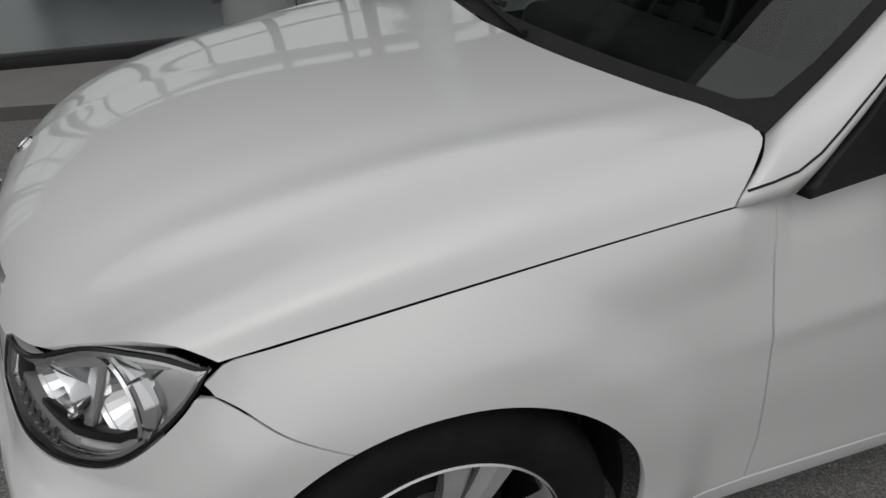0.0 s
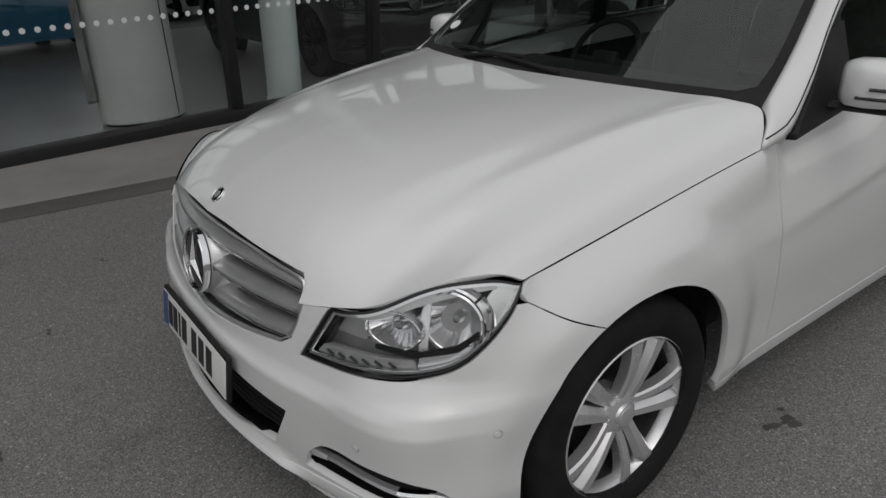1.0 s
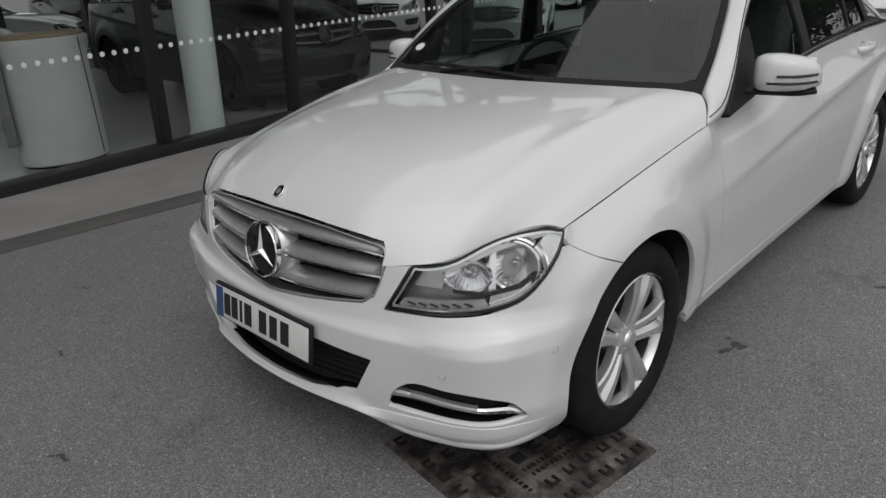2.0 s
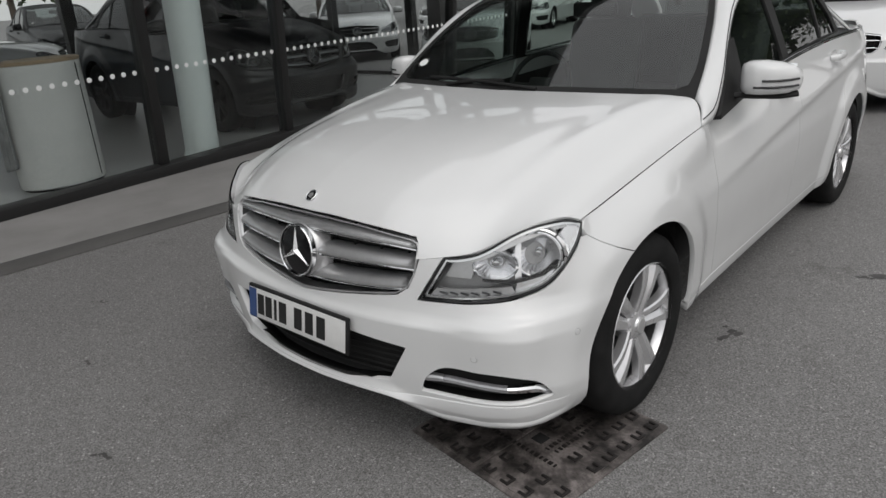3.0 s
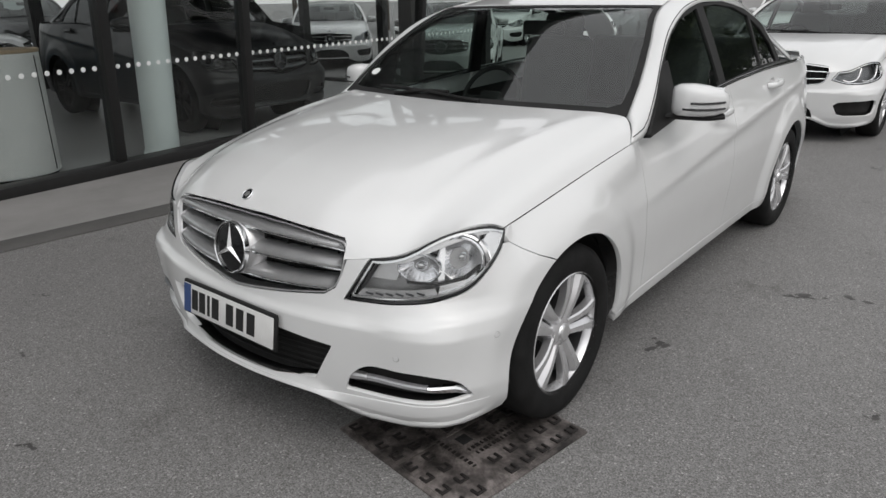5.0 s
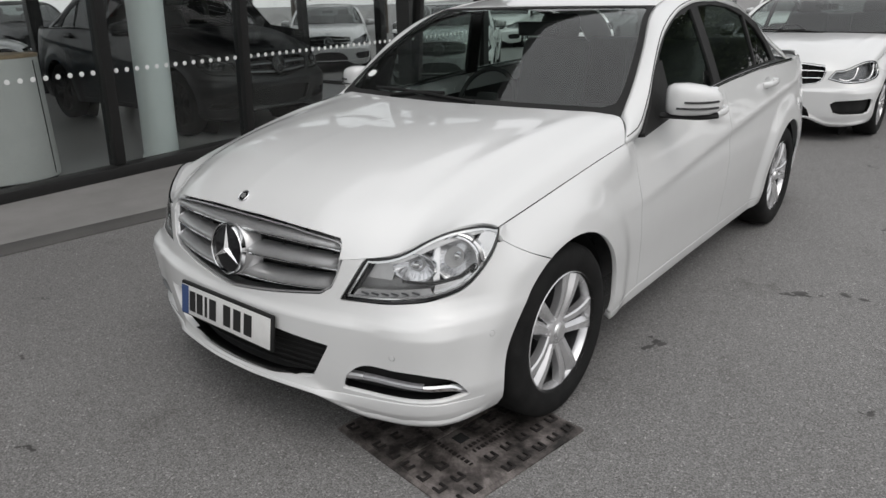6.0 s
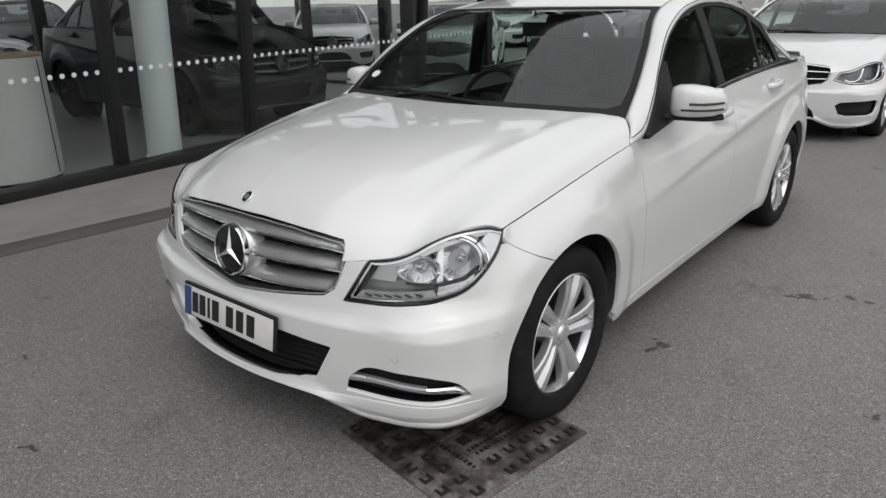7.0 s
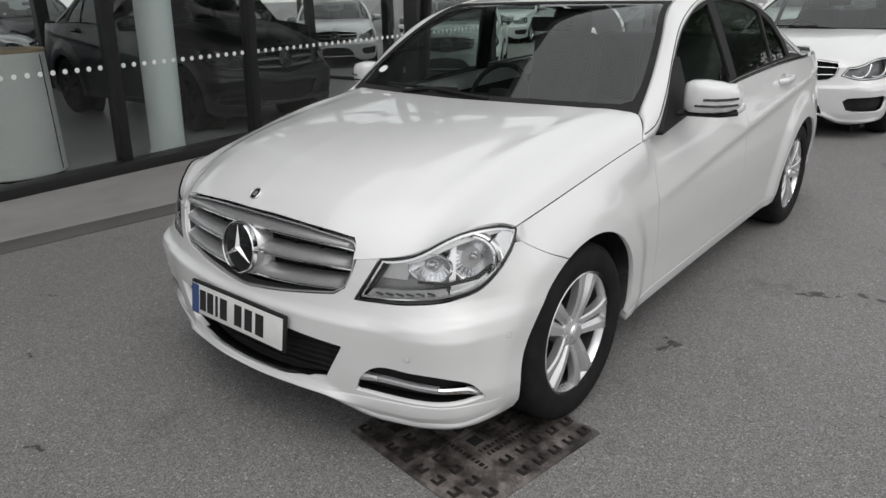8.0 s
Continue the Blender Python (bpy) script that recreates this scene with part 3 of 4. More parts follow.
part("door_gap", box((.006, .010, .98), (.2105, .242, .54), 0, 2, pose(0, 0, 0, 0, 0, 52)), LINER, pod)
tagged(pod, "pale grey oval display podium with a wooden rim", "podium")
verts, faces = [], []
for a in range(15):
    for b in range(29):
        u, v = a / 14, b / 28
        drop = max(0.0, v - .12) / .88
        fold = .022 * math.sin(u * 15 + 2 * v) * drop
        verts.append((.15 - .22 * u + .02 * math.sin(5 * v) * drop, -.37 - .012 * u - fold - .02 * drop + (.08 * (1 - v / .12) if v < .12 else 0), 1.095 - .86 * drop - .05 * u * drop))
for a in range(14):
    faces += [(a * 29 + b, a * 29 + b + 1, a * 29 + b + 30, a * 29 + b + 29) for b in range(28)]
cloth = link("cloth", verts, faces, CLOTH)
cloth.matrix_basis = pod.matrix_basis.copy()
cloth.modifiers.new("thickness", "SOLIDIFY").thickness = .006
tagged(cloth, "grey cloth hung over the end of the podium", "cloth")


# ---- the saloon ----
def spl(points, n=24):
    return [tuple(p) for p in curve3(points, n)]


def wall(s, z):
    """The body's wall on both sides of the nose: s below 0 mirrors it."""
    p = wing_skin(np.abs(s), z)
    return p * np.stack([np.where(np.asarray(s) < 0, -1.0, 1.0), np.ones_like(p[..., 0]), np.ones_like(p[..., 0])], -1)


def both(half):
    """A closed outline from its half with s above 0, listed upwards from the middle."""
    return list(half) + [(-s, z) for s, z in half[::-1] if s > 1e-6]


def yz(points):
    return [(sy(y), z) for y, z in points]


def belt(y):
    return float(smooth(y, [.56, .9, 1.4, 1.9, 2.4, 3.1], [.920, .951, .995, 1.020, 1.031, 1.026]))


HL_TOP = spl([(.577, .716), (.629, .720), (.684, .731), (.792, .773), (.925, .802), (1.018, .801), (1.078, .782)])
HL_REAR = spl([(1.078, .782), (1.029, .725), (.966, .668), (.900, .626), (.829, .606), (.689, .590), (.490, .583)], 30)
GRILLE = [(.135, .793), (.275, .784), (.465, .760), (.484, .752), (.491, .736), (.488, .704), (.477, .653), (.457, .615), (.415, .590), (.211, .561), (.044, .541)]
FOG = spl([(.492, .288), (.513, .337), (.559, .377), (.680, .384), (.782, .377), (.853, .351), (.903, .294)], 30) + spl([(.903, .294), (.857, .283), (.796, .277), (.657, .278), (.492, .288)], 20)[1:-1]
MOUTH = [(0, .276), (.193, .280), (.376, .302), (.453, .434), (.252, .451), (0, .458)]
LOW = spl([(0, .239), (.243, .240), (.383, .235), (.473, .193), (.558, .157), (.696, .148), (.851, .169), (1.04, .19)], 40)
PLAIN = dict(lamp_edge=HL_REAR, fog=FOG, mouth=MOUTH, bars=False)
# the second make: rounder lamps, wide side intakes, a black grille with chrome bars
OTHER = dict(lamp_edge=spl([(1.078, .782), (1.080, .725), (1.035, .652), (.93, .610), (.80, .593), (.66, .592), (.515, .630)], 30), fog=[(.60, .300), (.56, .385), (.60, .415), (.75, .430), (.90, .438), (.955, .424), (.965, .39), (.93, .305), (.88, .286), (.66, .284)], mouth=[(0, .258), (.40, .256), (.37, .33), (.29, .405), (.20, .435), (0, .445)], bars=True)
ST = dict(PLAIN)
ARCH_R, HUB_Z = .368, .308


def wheel_arch(yc, a0, a1, n=30, r=ARCH_R):
    return yz(arc(yc, .315, r, a0, a1, n))


def lamp_outline():
    return HL_TOP + ST["lamp_edge"][1:]


SEAM = yz(spl([(-.143, .649), (-.240, .695), (-.318, .744)], 10))
DOOR_EDGE = [(.566, .921), (.560, .819), (.572, .707), (.605, .542), (.640, .396), (.648, .274)]


def saloon(name, m, paint, label, glass_mat=WINDOW, style=PLAIN, with_plate=True):
    """A four-door saloon car with all its parts; m is its pose, with the front axle's middle at the origin."""
    ST.update(style)
    car = empty(name, m)
    tagged(car, label, "car")
    # bonnet
    us = np.linspace(0, 1, 300)
    uc = float(np.interp(.462, _F[:, 0], us))
    lip = []
    for x, z in ((0, .797), (.12, .796), (.26, .787), (.41, .769), (.445, .763)):
        u = float(np.interp(x, _F[:, 0], us))
        vv = np.linspace(0, .3, 200)
        lip.append((u, float(np.interp(z, bonnet(u, vv)[:, 2], vv))))
    half = [(0, lip[0][1])] + lip[1:] + [(uc - .006, lip[-1][1] * .72), (uc, lip[-1][1] * .4), (uc, 0.0)] + [(u, 0.0) for u in np.linspace(uc, 1, 26)[1:]]
    half += [(1.0, v) for v in np.linspace(0, 1, 30)[1:]] + [(u, 1.0) for u in np.linspace(1, 0, 30)[1:]]

    def skin(u, v):
        p = bonnet(np.abs(u), v)
        return p * np.stack([np.where(np.asarray(u) < 0, -1.0, 1.0), np.ones_like(p[..., 0]), np.ones_like(p[..., 0])], -1)
    outline = half + [(-u, v) for u, v in half[::-1] if u > 1e-6]
    panel("bonnet", outline, skin, paint, car, scale=(.95, 1.3), step=.024, depth=.02)
    # front bumper
    half = LOW + wheel_arch(.012, 198, 114.9)[1:] + SEAM[1:] + [q for q in ST["lamp_edge"] if q[0] < 1.054 and q[1] < .75] + [HL_TOP[0], (.495, .706)] + [q for q in GRILLE if q[1] < .70] + [(0, .537)]
    fogs = [ST["fog"], [(-s, z) for s, z in ST["fog"]]]
    bumper = panel("front_bumper", both(half), wall, paint, car, holes=fogs + [both(ST["mouth"])], step=.017, depth=.025)
    verts, faces = [], []
    low = np.array(LOW)
    for q in np.linspace(-.96, .96, 121):
        zb = float(np.interp(abs(q), low[:, 0], low[:, 1]))
        zt = float(np.interp(abs(q), [0, .294, .418, .501, .606, .759, .904, 1.033], [.266, .266, .263, .267, .268, .268, .271, .273]))
        fade = min(1.0, (.965 - abs(q)) / .12)
        for f_, o in ((1, -.003), (.985, .002), (.96, .003), (.64, .0080), (.60, .0082), (.56, .0076), (.10, .0035), (.03, .002), (-.02, -.006)):
            z = zb + (zt - zb) * f_
            a = wall(np.array([q - .004, q + .004, q]), np.array([z, z, z]))
            n = np.array([a[1][1] - a[0][1], a[0][0] - a[1][0], 0.0])
            n = n / max(np.linalg.norm(n), 1e-6)
            n = n if n[1] < 0 or abs(n[0]) > .9 and n[0] * q > 0 else -n
            verts.append(tuple(a[2] + n * (o * fade if o > 0 else o)))
    for i in range(120):
        faces += [(i * 9 + j, i * 9 + 9 + j, i * 9 + 10 + j, i * 9 + 1 + j) for j in range(8)]
    if not ST["bars"]:
        link("bumper_lip", verts, faces, paint, bumper)
    for k in (1, -1):
        fender(car, paint, k)
        doors(car, paint, k, glass_mat)
        lamp(car, k)
        fog_trim(car, k)
        mirror(car, paint, k)
    for s in (.674, .975):
        for k in (1, -1):
            z = .432 if s < .8 else .486
            q, o = wall(np.array(s * k), np.array(z)), wall(np.array(s * k), np.array(z)) - wall(np.array(s * k * .9), np.array(z))
            n = Vector((-o[1], o[0], 0)) * (1 if -o[1] * q[0] > 0 else -1)
            part("parking_sensor", lathe([(0, .0012), (.0075, .0010), (.0085, -.001)], 24, m=Matrix.Translation(q) @ n.to_track_quat("Z", "Y").to_matrix().to_4x4()), paint, bumper)
            part("sensor_ring", lathe([(.0088, .0004), (.0100, .0006), (.0108, -.0006)], 24, m=Matrix.Translation(q) @ n.to_track_quat("Z", "Y").to_matrix().to_4x4()), LAMP_GREY, bumper)
    grille(car)
    greenhouse(car, paint)
    tail(car, paint)
    cabin(car)
    if with_plate:
        plate(car)
    wheels(car)
    under(car)
    return car


SEAM_LINE = bonnet(1.0, np.linspace(0, 1, 60))


def wing_skin(s, z):
    """The wall, drawn in along its top to meet the bonnet's seam."""
    p = flank(s, z)
    y = p[..., 1]
    zt, xt = np.interp(y, SEAM_LINE[:, 1], SEAM_LINE[:, 2]), np.interp(y, SEAM_LINE[:, 1], SEAM_LINE[:, 0])
    dx = xt - flank(s, zt)[..., 0]
    k = np.clip(1 - np.abs(zt - z) / .16, 0, 1)
    fade = np.clip((y + .335) / .06, 0, 1) * np.clip((.60 - y) / .12, 0, 1)
    p[..., 0] += dx * k * k * (3 - 2 * k) * fade
    return p


def fender(car, paint, k):
    top = [(sy(p[1]), p[2]) for p in bonnet(1.0, np.linspace(0, 1, 24))]
    front = [q for q in ST["lamp_edge"] if q[0] > 1.054 or q[1] > .75][::-1]
    out = top + yz(DOOR_EDGE) + [(sy(.392), .252)] + wheel_arch(.012, -10.5, 114.9) + SEAM[1:] + front[:-1]
    panel("front_wing", out, wing_skin, paint, car, k, step=.02, depth=.02, gap=.0016)


def doors(car, paint, k, glass_mat):
    sill = yz([(.392, .214), (2.40, .222), (2.392, .277), (1.5, .274), (.648, .270), (.394, .25)])
    panel("side_sill", sill, flank, paint, car, k, depth=.03)
    b = [(y, belt(y)) for y in np.linspace(.566, 1.65, 14)]
    d = panel("front_door", yz(b + [(1.655, .6), (1.65, .277)] + DOOR_EDGE[::-1][:-1]), wing_skin, paint, car, k, step=.018, gap=.0028)
    handle(d, 1.465, .900, k, paint)
    b = [(y, belt(y)) for y in np.linspace(1.65, 2.52, 12)]
    d = panel("rear_door", yz(b + [(2.50, .80), (2.44, .64)]) + wheel_arch(2.76, 139, 186, 10, .392) + yz([(2.36, .28), (1.65, .277), (1.655, .6)]), flank, paint, car, k, step=.02, gap=.0028)
    handle(d, 2.34, .950, k, paint)
    top = [(y, belt(y)) for y in np.linspace(2.52, 3.5, 14)]
    out = yz(top + [(3.5, .92), (3.46, .70), (3.44, .585), (3.2, .57)]) + wheel_arch(2.76, 44, 188, 30) + yz([(2.388, .275)]) + wheel_arch(2.76, 186, 139, 10, .392) + yz([(2.44, .64), (2.50, .80)])
    panel("rear_wing", out, flank, paint, car, k, step=.022)
    # dark sheet added close behind the panels for the shade in their gaps
    panel("inner_shell", yz([(.43, .30), (2.3, .30), (2.36, .62), (2.6, .92), (.70, .86), (.43, .80)]), wing_skin, LINER, car, k, step=.05, depth=0, lift=-.011)
    # side windows, their black frames and the strip along the belt
    fd = [(.93, belt(.93) + .012), (1.585, belt(1.585) + .010), (1.500, 1.370), (1.233, 1.328), (1.07, 1.268), (.939, 1.189)]
    rd = [(1.69, belt(1.69) + .010), (2.40, belt(2.40) + .010), (2.36, 1.313), (2.116, 1.363), (1.821, 1.383), (1.61, 1.378)]
    ql = [(2.429, belt(2.429) + .010), (2.824, belt(2.824) + .008), (2.729, 1.143), (2.569, 1.236), (2.403, 1.296)]
    frame = [(.682, belt(.682) - .004), (1.48, belt(1.48) - .004), (2.255, belt(2.255) - .004), (2.945, belt(2.945) - .004), (2.842, 1.127), (2.632, 1.269), (2.323, 1.357), (1.939, 1.401), (1.476, 1.392), (1.191, 1.347), (.990, 1.268), (.834, 1.165), (.742, 1.076)]
    panel("window_frame", frame, side_glass, PLASTIC, car, k, holes=[fd, rd, ql], depth=.02, lift=.002)
    for q in (fd, rd, ql):
        panel("side_window", q, side_glass, glass_mat if q is not ql else DARK_WINDOW, car, k, gap=-.004, depth=0, lift=-.006, step=.08)
    strip = [(sy(y), belt(y) + .002) for y in np.linspace(.83, 2.93, 30)]
    p = flank([s for s, _ in strip], [z for _, z in strip]) + np.array([-.004, 0, .006])
    part("belt_strip", tube([(a * k, b_, c) for a, b_, c in p], .007, 8), GLOSS_BLACK, car)


def handle(door, y, z, k, paint):
    p = flank(sy(y), z)
    cup = lathe([(0, -.004), (.03, -.003), (.042, .002), (.046, .0035)], 28)
    bmesh.ops.transform(cup, matrix=Matrix.Translation((p[0] * k - .004 * k, y - .03, z)) @ pose(0, 0, 0, 0, 90 * k, 0) @ Matrix.Diagonal((.75, 1.3, 1, 1)), verts=cup.verts)
    part("handle_cup", cup, paint, door)
    pts = [Vector((p[0] * k + k * o, y + dy, z + dz)) for dy, dz, o in ((-.10, -.006, .0), (-.085, -.002, .026), (-.03, .0, .036), (.04, .002, .036), (.085, .004, .024), (.10, .004, .0))]
    part("door_handle", tube(spl([tuple(q) for q in pts], 20), .011, 10, flat=1.5), paint, door)


def lamp(car, k):
    full = lamp_outline()
    shell = panel("headlight", full, wing_skin, GLOSS_BLACK, car, k, holes=[[tuple(q) for q in shrink(dense(full, .03), .009)]], step=.02, gap=.002, depth=.05, lift=-.001, label="clear headlight with chrome reflectors in a black surround")
    inner = [tuple(q) for q in shrink(dense(full, .03), .007)]

    def deep(d):
        return lambda s, z: wing_skin(s, z) - np.stack([.45 * np.ones_like(s), -.75 * np.ones_like(s), .12 * np.ones_like(s)], -1) * d

    def zb(s):
        return float(np.interp(s, [q[0] for q in ST["lamp_edge"][::-1]], [q[1] for q in ST["lamp_edge"][::-1]]))

    def zt(s):
        return float(np.interp(s, [q[0] for q in HL_TOP], [q[1] for q in HL_TOP]))
    panel("lens", inner, wing_skin, LENS, shell, k, step=.025, gap=0, depth=0, lift=-.003)
    panel("housing", inner, wing_skin, LAMP_GREY if not ST["bars"] else SMOKED, shell, k, step=.03, gap=.004, depth=-.07, lift=-.078)
    panel("chrome_edge", [tuple(q) for q in shrink(dense(full, .03), .010)], deep(.010), CHROME, shell, k, holes=[[tuple(q) for q in shrink(dense(full, .03), .016)]], step=.02, gap=0, depth=.012)
    if ST["bars"]:
        # two bright tubes that fold upwards, in a dark lamp
        for s0, s1 in ((.62, .80), (.80, 1.0)):
            line = spl([(s0, zb(s0) + .035), (s0 + .05, zb(s0 + .05) + .026), (s1 - .06, zb(s1 - .06) + .045), (s1, zt(s1) - .035)], 20)
            p = deep(.02)(np.array([q for q, _ in line]), np.array([z for _, z in line]))
            part("light_tube", tube([(a * k, b, c) for a, b, c in p], .008, 8), BRIGHT, shell)
        return
    # dark strip with small blocks along the foot, a silver shelf under the round lamp, a dark blade over both
    strip = [(s, zb(s) + .012) for s in np.linspace(.53, .80, 10)] + [(s, zb(s) + .034) for s in np.linspace(.79, .55, 10)]
    panel("foot_strip", strip, deep(.030), LAMP_GREY, shell, k, step=.03, gap=0, depth=.03)
    for i in range(6):
        s = .575 + i * .034
        q = wing_skin(s, zb(s) + .023) - np.array([.45, -.75, .12]) * .022
        part("light_block", box((.030, .006, .005), (q[0] * k, q[1], q[2]), .001, 1), SMOKED, shell)
    shelf = [(s, zb(s) + .013) for s in np.linspace(.80, .985, 10)] + [(.965, .690), (.93, .668), (.87, .651), (.81, .650)]
    panel("lamp_shelf", shelf, deep(.030), BRIGHT, shell, k, step=.02, gap=0, depth=.03)
    blade = [(.700, .648), (.800, .640), (.900, .656), (.955, .690), (.948, .696), (.895, .668), (.80, .652), (.70, .657)]
    panel("dark_blade", blade, deep(.024), GLOSS_BLACK, shell, k, step=.03, gap=0, depth=.02)
    brow = [(s, zt(s) - .012) for s in np.linspace(.66, 1.0, 14)] + [(s, zt(s) - .024 - .010 * math.sin(3.14 * (s - .66) / .34)) for s in np.linspace(1.0, .66, 14)]
    panel("lamp_brow", brow, deep(.020), SATIN, shell, k, step=.03, gap=0, depth=.04)
    # deep bowls: radius, stretch across, turn, facets
    for s, z, r, wide, d, nm in ((.886, .710, .064, 1.0, .038, "main_reflector"), (.742, .689, .040, 1.5, .034, "side_reflector")):
        c = wing_skin(s, z) - np.array([.50, -.72, .1]) * d
        m = Matrix.Translation((c[0] * k, c[1], c[2])) @ Vector((.50 * k, -.86, .08)).to_track_quat("Z", "Y").to_matrix().to_4x4() @ Matrix.Diagonal((wide, 1, 1, 1))
        prof = [(r * f, .062 * (f * f - 1)) for f in np.linspace(.12, 1, 12)] + [(r * 1.05, .003), (r * 1.10, -.002), (r * 1.12, -.05)]
        b = part(nm, lathe(prof, 30 if wide == 1 else 22, m=m), REFLECTOR, shell, "", 9)
        part("bulb_cap", lathe([(0, -.018), (.008, -.020), (.012, -.028), (.012, -.062)], 20, m=m), CHROME, b)
        part("bowl_rim", lathe([(r * 1.03, .002), (r * 1.07, .008), (r * 1.12, .004), (r * 1.13, -.03)], 44, m=m), CHROME, b)
        if wide == 1:
            # bright crescent that wraps the outer side, split by dark lines
            for a0, a1 in ((-50, -4), (0, 46), (50, 84)):
                bm = bmesh.new()
                rows = []
                for a in np.linspace(radians(a0), radians(a1), 12):
                    e = (1 - abs(math.degrees(a) - 20) / 95)
                    rows.append([bm.verts.new(m @ Vector((q * math.cos(a) * k, q * math.sin(a), h))) for q, h in ((r * 1.16, -.012), (r * 1.18, .003), (r * (1.20 + .13 * e), .0), (r * (1.24 + .15 * e), -.020))])
                for u, v in zip(rows, rows[1:]):
                    for t in range(3):
                        bm.faces.new((u[t], v[t], v[t + 1], u[t + 1]))
                bmesh.ops.recalc_face_normals(bm, faces=bm.faces)
                part("crescent", bm, REFLECTOR, b, "", 40)
    rib = [(.800, .650), (.822, .650), (.826, .70), (.836, .765), (.818, .765), (.802, .70)]
    panel("divider", rib, deep(.040), BRIGHT, shell, k, step=.03, gap=0, depth=.03)
    # indicator in the corner behind a ribbed window
    fin = [(.985, .700), (1.015, .735), (1.050, .772), (1.000, .786), (.975, .765), (.968, .73)]
    panel("corner_fin", fin, deep(.022), BRIGHT, shell, k, step=.03, gap=0, depth=.03)
    web = [(.600, .690), (.575, .650), (.66, .648), (.672, .68), (.668, .715), (.640, .712)]
    panel("inner_web", web, deep(.055), SATIN, shell, k, step=.03, gap=0, depth=.03)


def fog_trim(car, k):
    f = panel("fog_recess", ST["fog"], flank, PLASTIC, car, k, step=.03, gap=-.001, depth=-.04, lift=-.045)
    if ST["bars"]:
        return
    line = spl([(.440, .330), (.502, .336), (.575, .341), (.658, .338), (.770, .332), (.848, .326), (.892, .309)], 36)
    p = flank([q for q, _ in line], [z for _, z in line])
    mid = [(a * k, b, c) for a, b, c in p + np.array([-.006, .008, 0])]
    for nm, q0, q1, mat in (("blade_wing", .0, .575, SATIN), ("daylight_strip", .565, .775, LENS_GREY), ("chrome_tip", .765, 1, CHROME)):
        verts, faces = [], []
        for (q, _), (x, y, z) in zip(line, mid):
            if not q0 <= q <= q1:
                continue
            h = float(np.interp(q, [.44, .50, .55, .57, .76, .80, .845, .886], [.002, .012, .011, .0075, .0075, .011, .0125, .002]))
            for o, dz in ((.010, h), (-.002, h * .85), (-.006, h * .2), (-.001, -h), (.010, -h)):
                verts.append((x - o * .5 * k, y + o, z + dz))
        m = len(verts) // 5
        for i in range(m - 1):
            faces += [(i * 5 + j, i * 5 + (j + 1) % 5, i * 5 + 5 + (j + 1) % 5, i * 5 + 5 + j) for j in range(5)]
        faces += [tuple(range(5)), tuple(len(verts) - 5 + j for j in range(5))[::-1]]
        link(nm, verts, faces, mat, f, smooth_faces=False)
    part("lamp_strip", tube([(a - .006 * k, b + .008, c - .013) for a, b, c in mid[6:]], .005, 8), LENS_GREY, f)


def mirror(car, paint, k):
    bm = bmesh.new()
    n, rings = 30, []
    # sections from the root outwards: x, centre y, centre z, half depth, half height
    for x, y, z, a, b in ((.862, .81, 1.040, .010, .036), (.868, .808, 1.042, .040, .055), (.893, .802, 1.044, .062, .062), (.938, .806, 1.044, .068, .063), (.99, .82, 1.041, .066, .058), (1.03, .84, 1.036, .055, .049), (1.052, .858, 1.032, .034, .034), (1.060, .865, 1.031, .008, .012)):
        ring = []
        for i in range(n):
            t = 2 * math.pi * i / n
            cy, cz = math.cos(t), math.sin(t)
            q = 2 / 3.4
            ring.append(bm.verts.new((x * k, y + a * math.copysign(abs(cy) ** q, cy), z + b * math.copysign(abs(cz) ** q, cz))))
        rings.append(ring)
    for r0, r1 in zip(rings, rings[1:]):
        for i in range(n):
            bm.faces.new((r0[i], r0[(i + 1) % n], r1[(i + 1) % n], r1[i]))
    bm.faces.new(rings[0])
    bm.faces.new(rings[-1])
    bmesh.ops.recalc_face_normals(bm, faces=bm.faces)
    s = part("door_mirror", bm, paint, car, "", 60)
    arm = tube(spl([(.80 * k, .77, .975), (.86 * k, .80, .974), (.93 * k, .812, .974), (1.0 * k, .828, .975), (1.05 * k, .855, .982)], 16), .024, 12, flat=.5)
    part("mirror_foot", arm, PLASTIC, s)
    part("mirror_glass", box((.16, .004, .095), (.955 * k, .874, 1.042), .002), CHROME, s)
    for z, x0 in ((1.038, .955), (1.014, .925)):
        bar = tube(spl([(x0 * k, .738 + .07 * (x0 - .92), z), (1.0 * k, .758, z), (1.035 * k, .788, z + .001), (1.056 * k, .835, z + .001)], 14), .0045, 8)
        part("indicator_slot", bar, GLOSS_BLACK, s)
    # the black corner piece before the window
    tri = [(.579, belt(.579) - .002), (.933, belt(.933)), (.931, 1.182), (.839, 1.162), (.698, 1.025), (.620, .964)]
    panel("mirror_triangle", tri, lambda y, z: side_glass(y, z) + np.stack([.014 + 0 * y, 0 * y, 0 * y], -1), PLASTIC, car, k, depth=.03, step=.05)


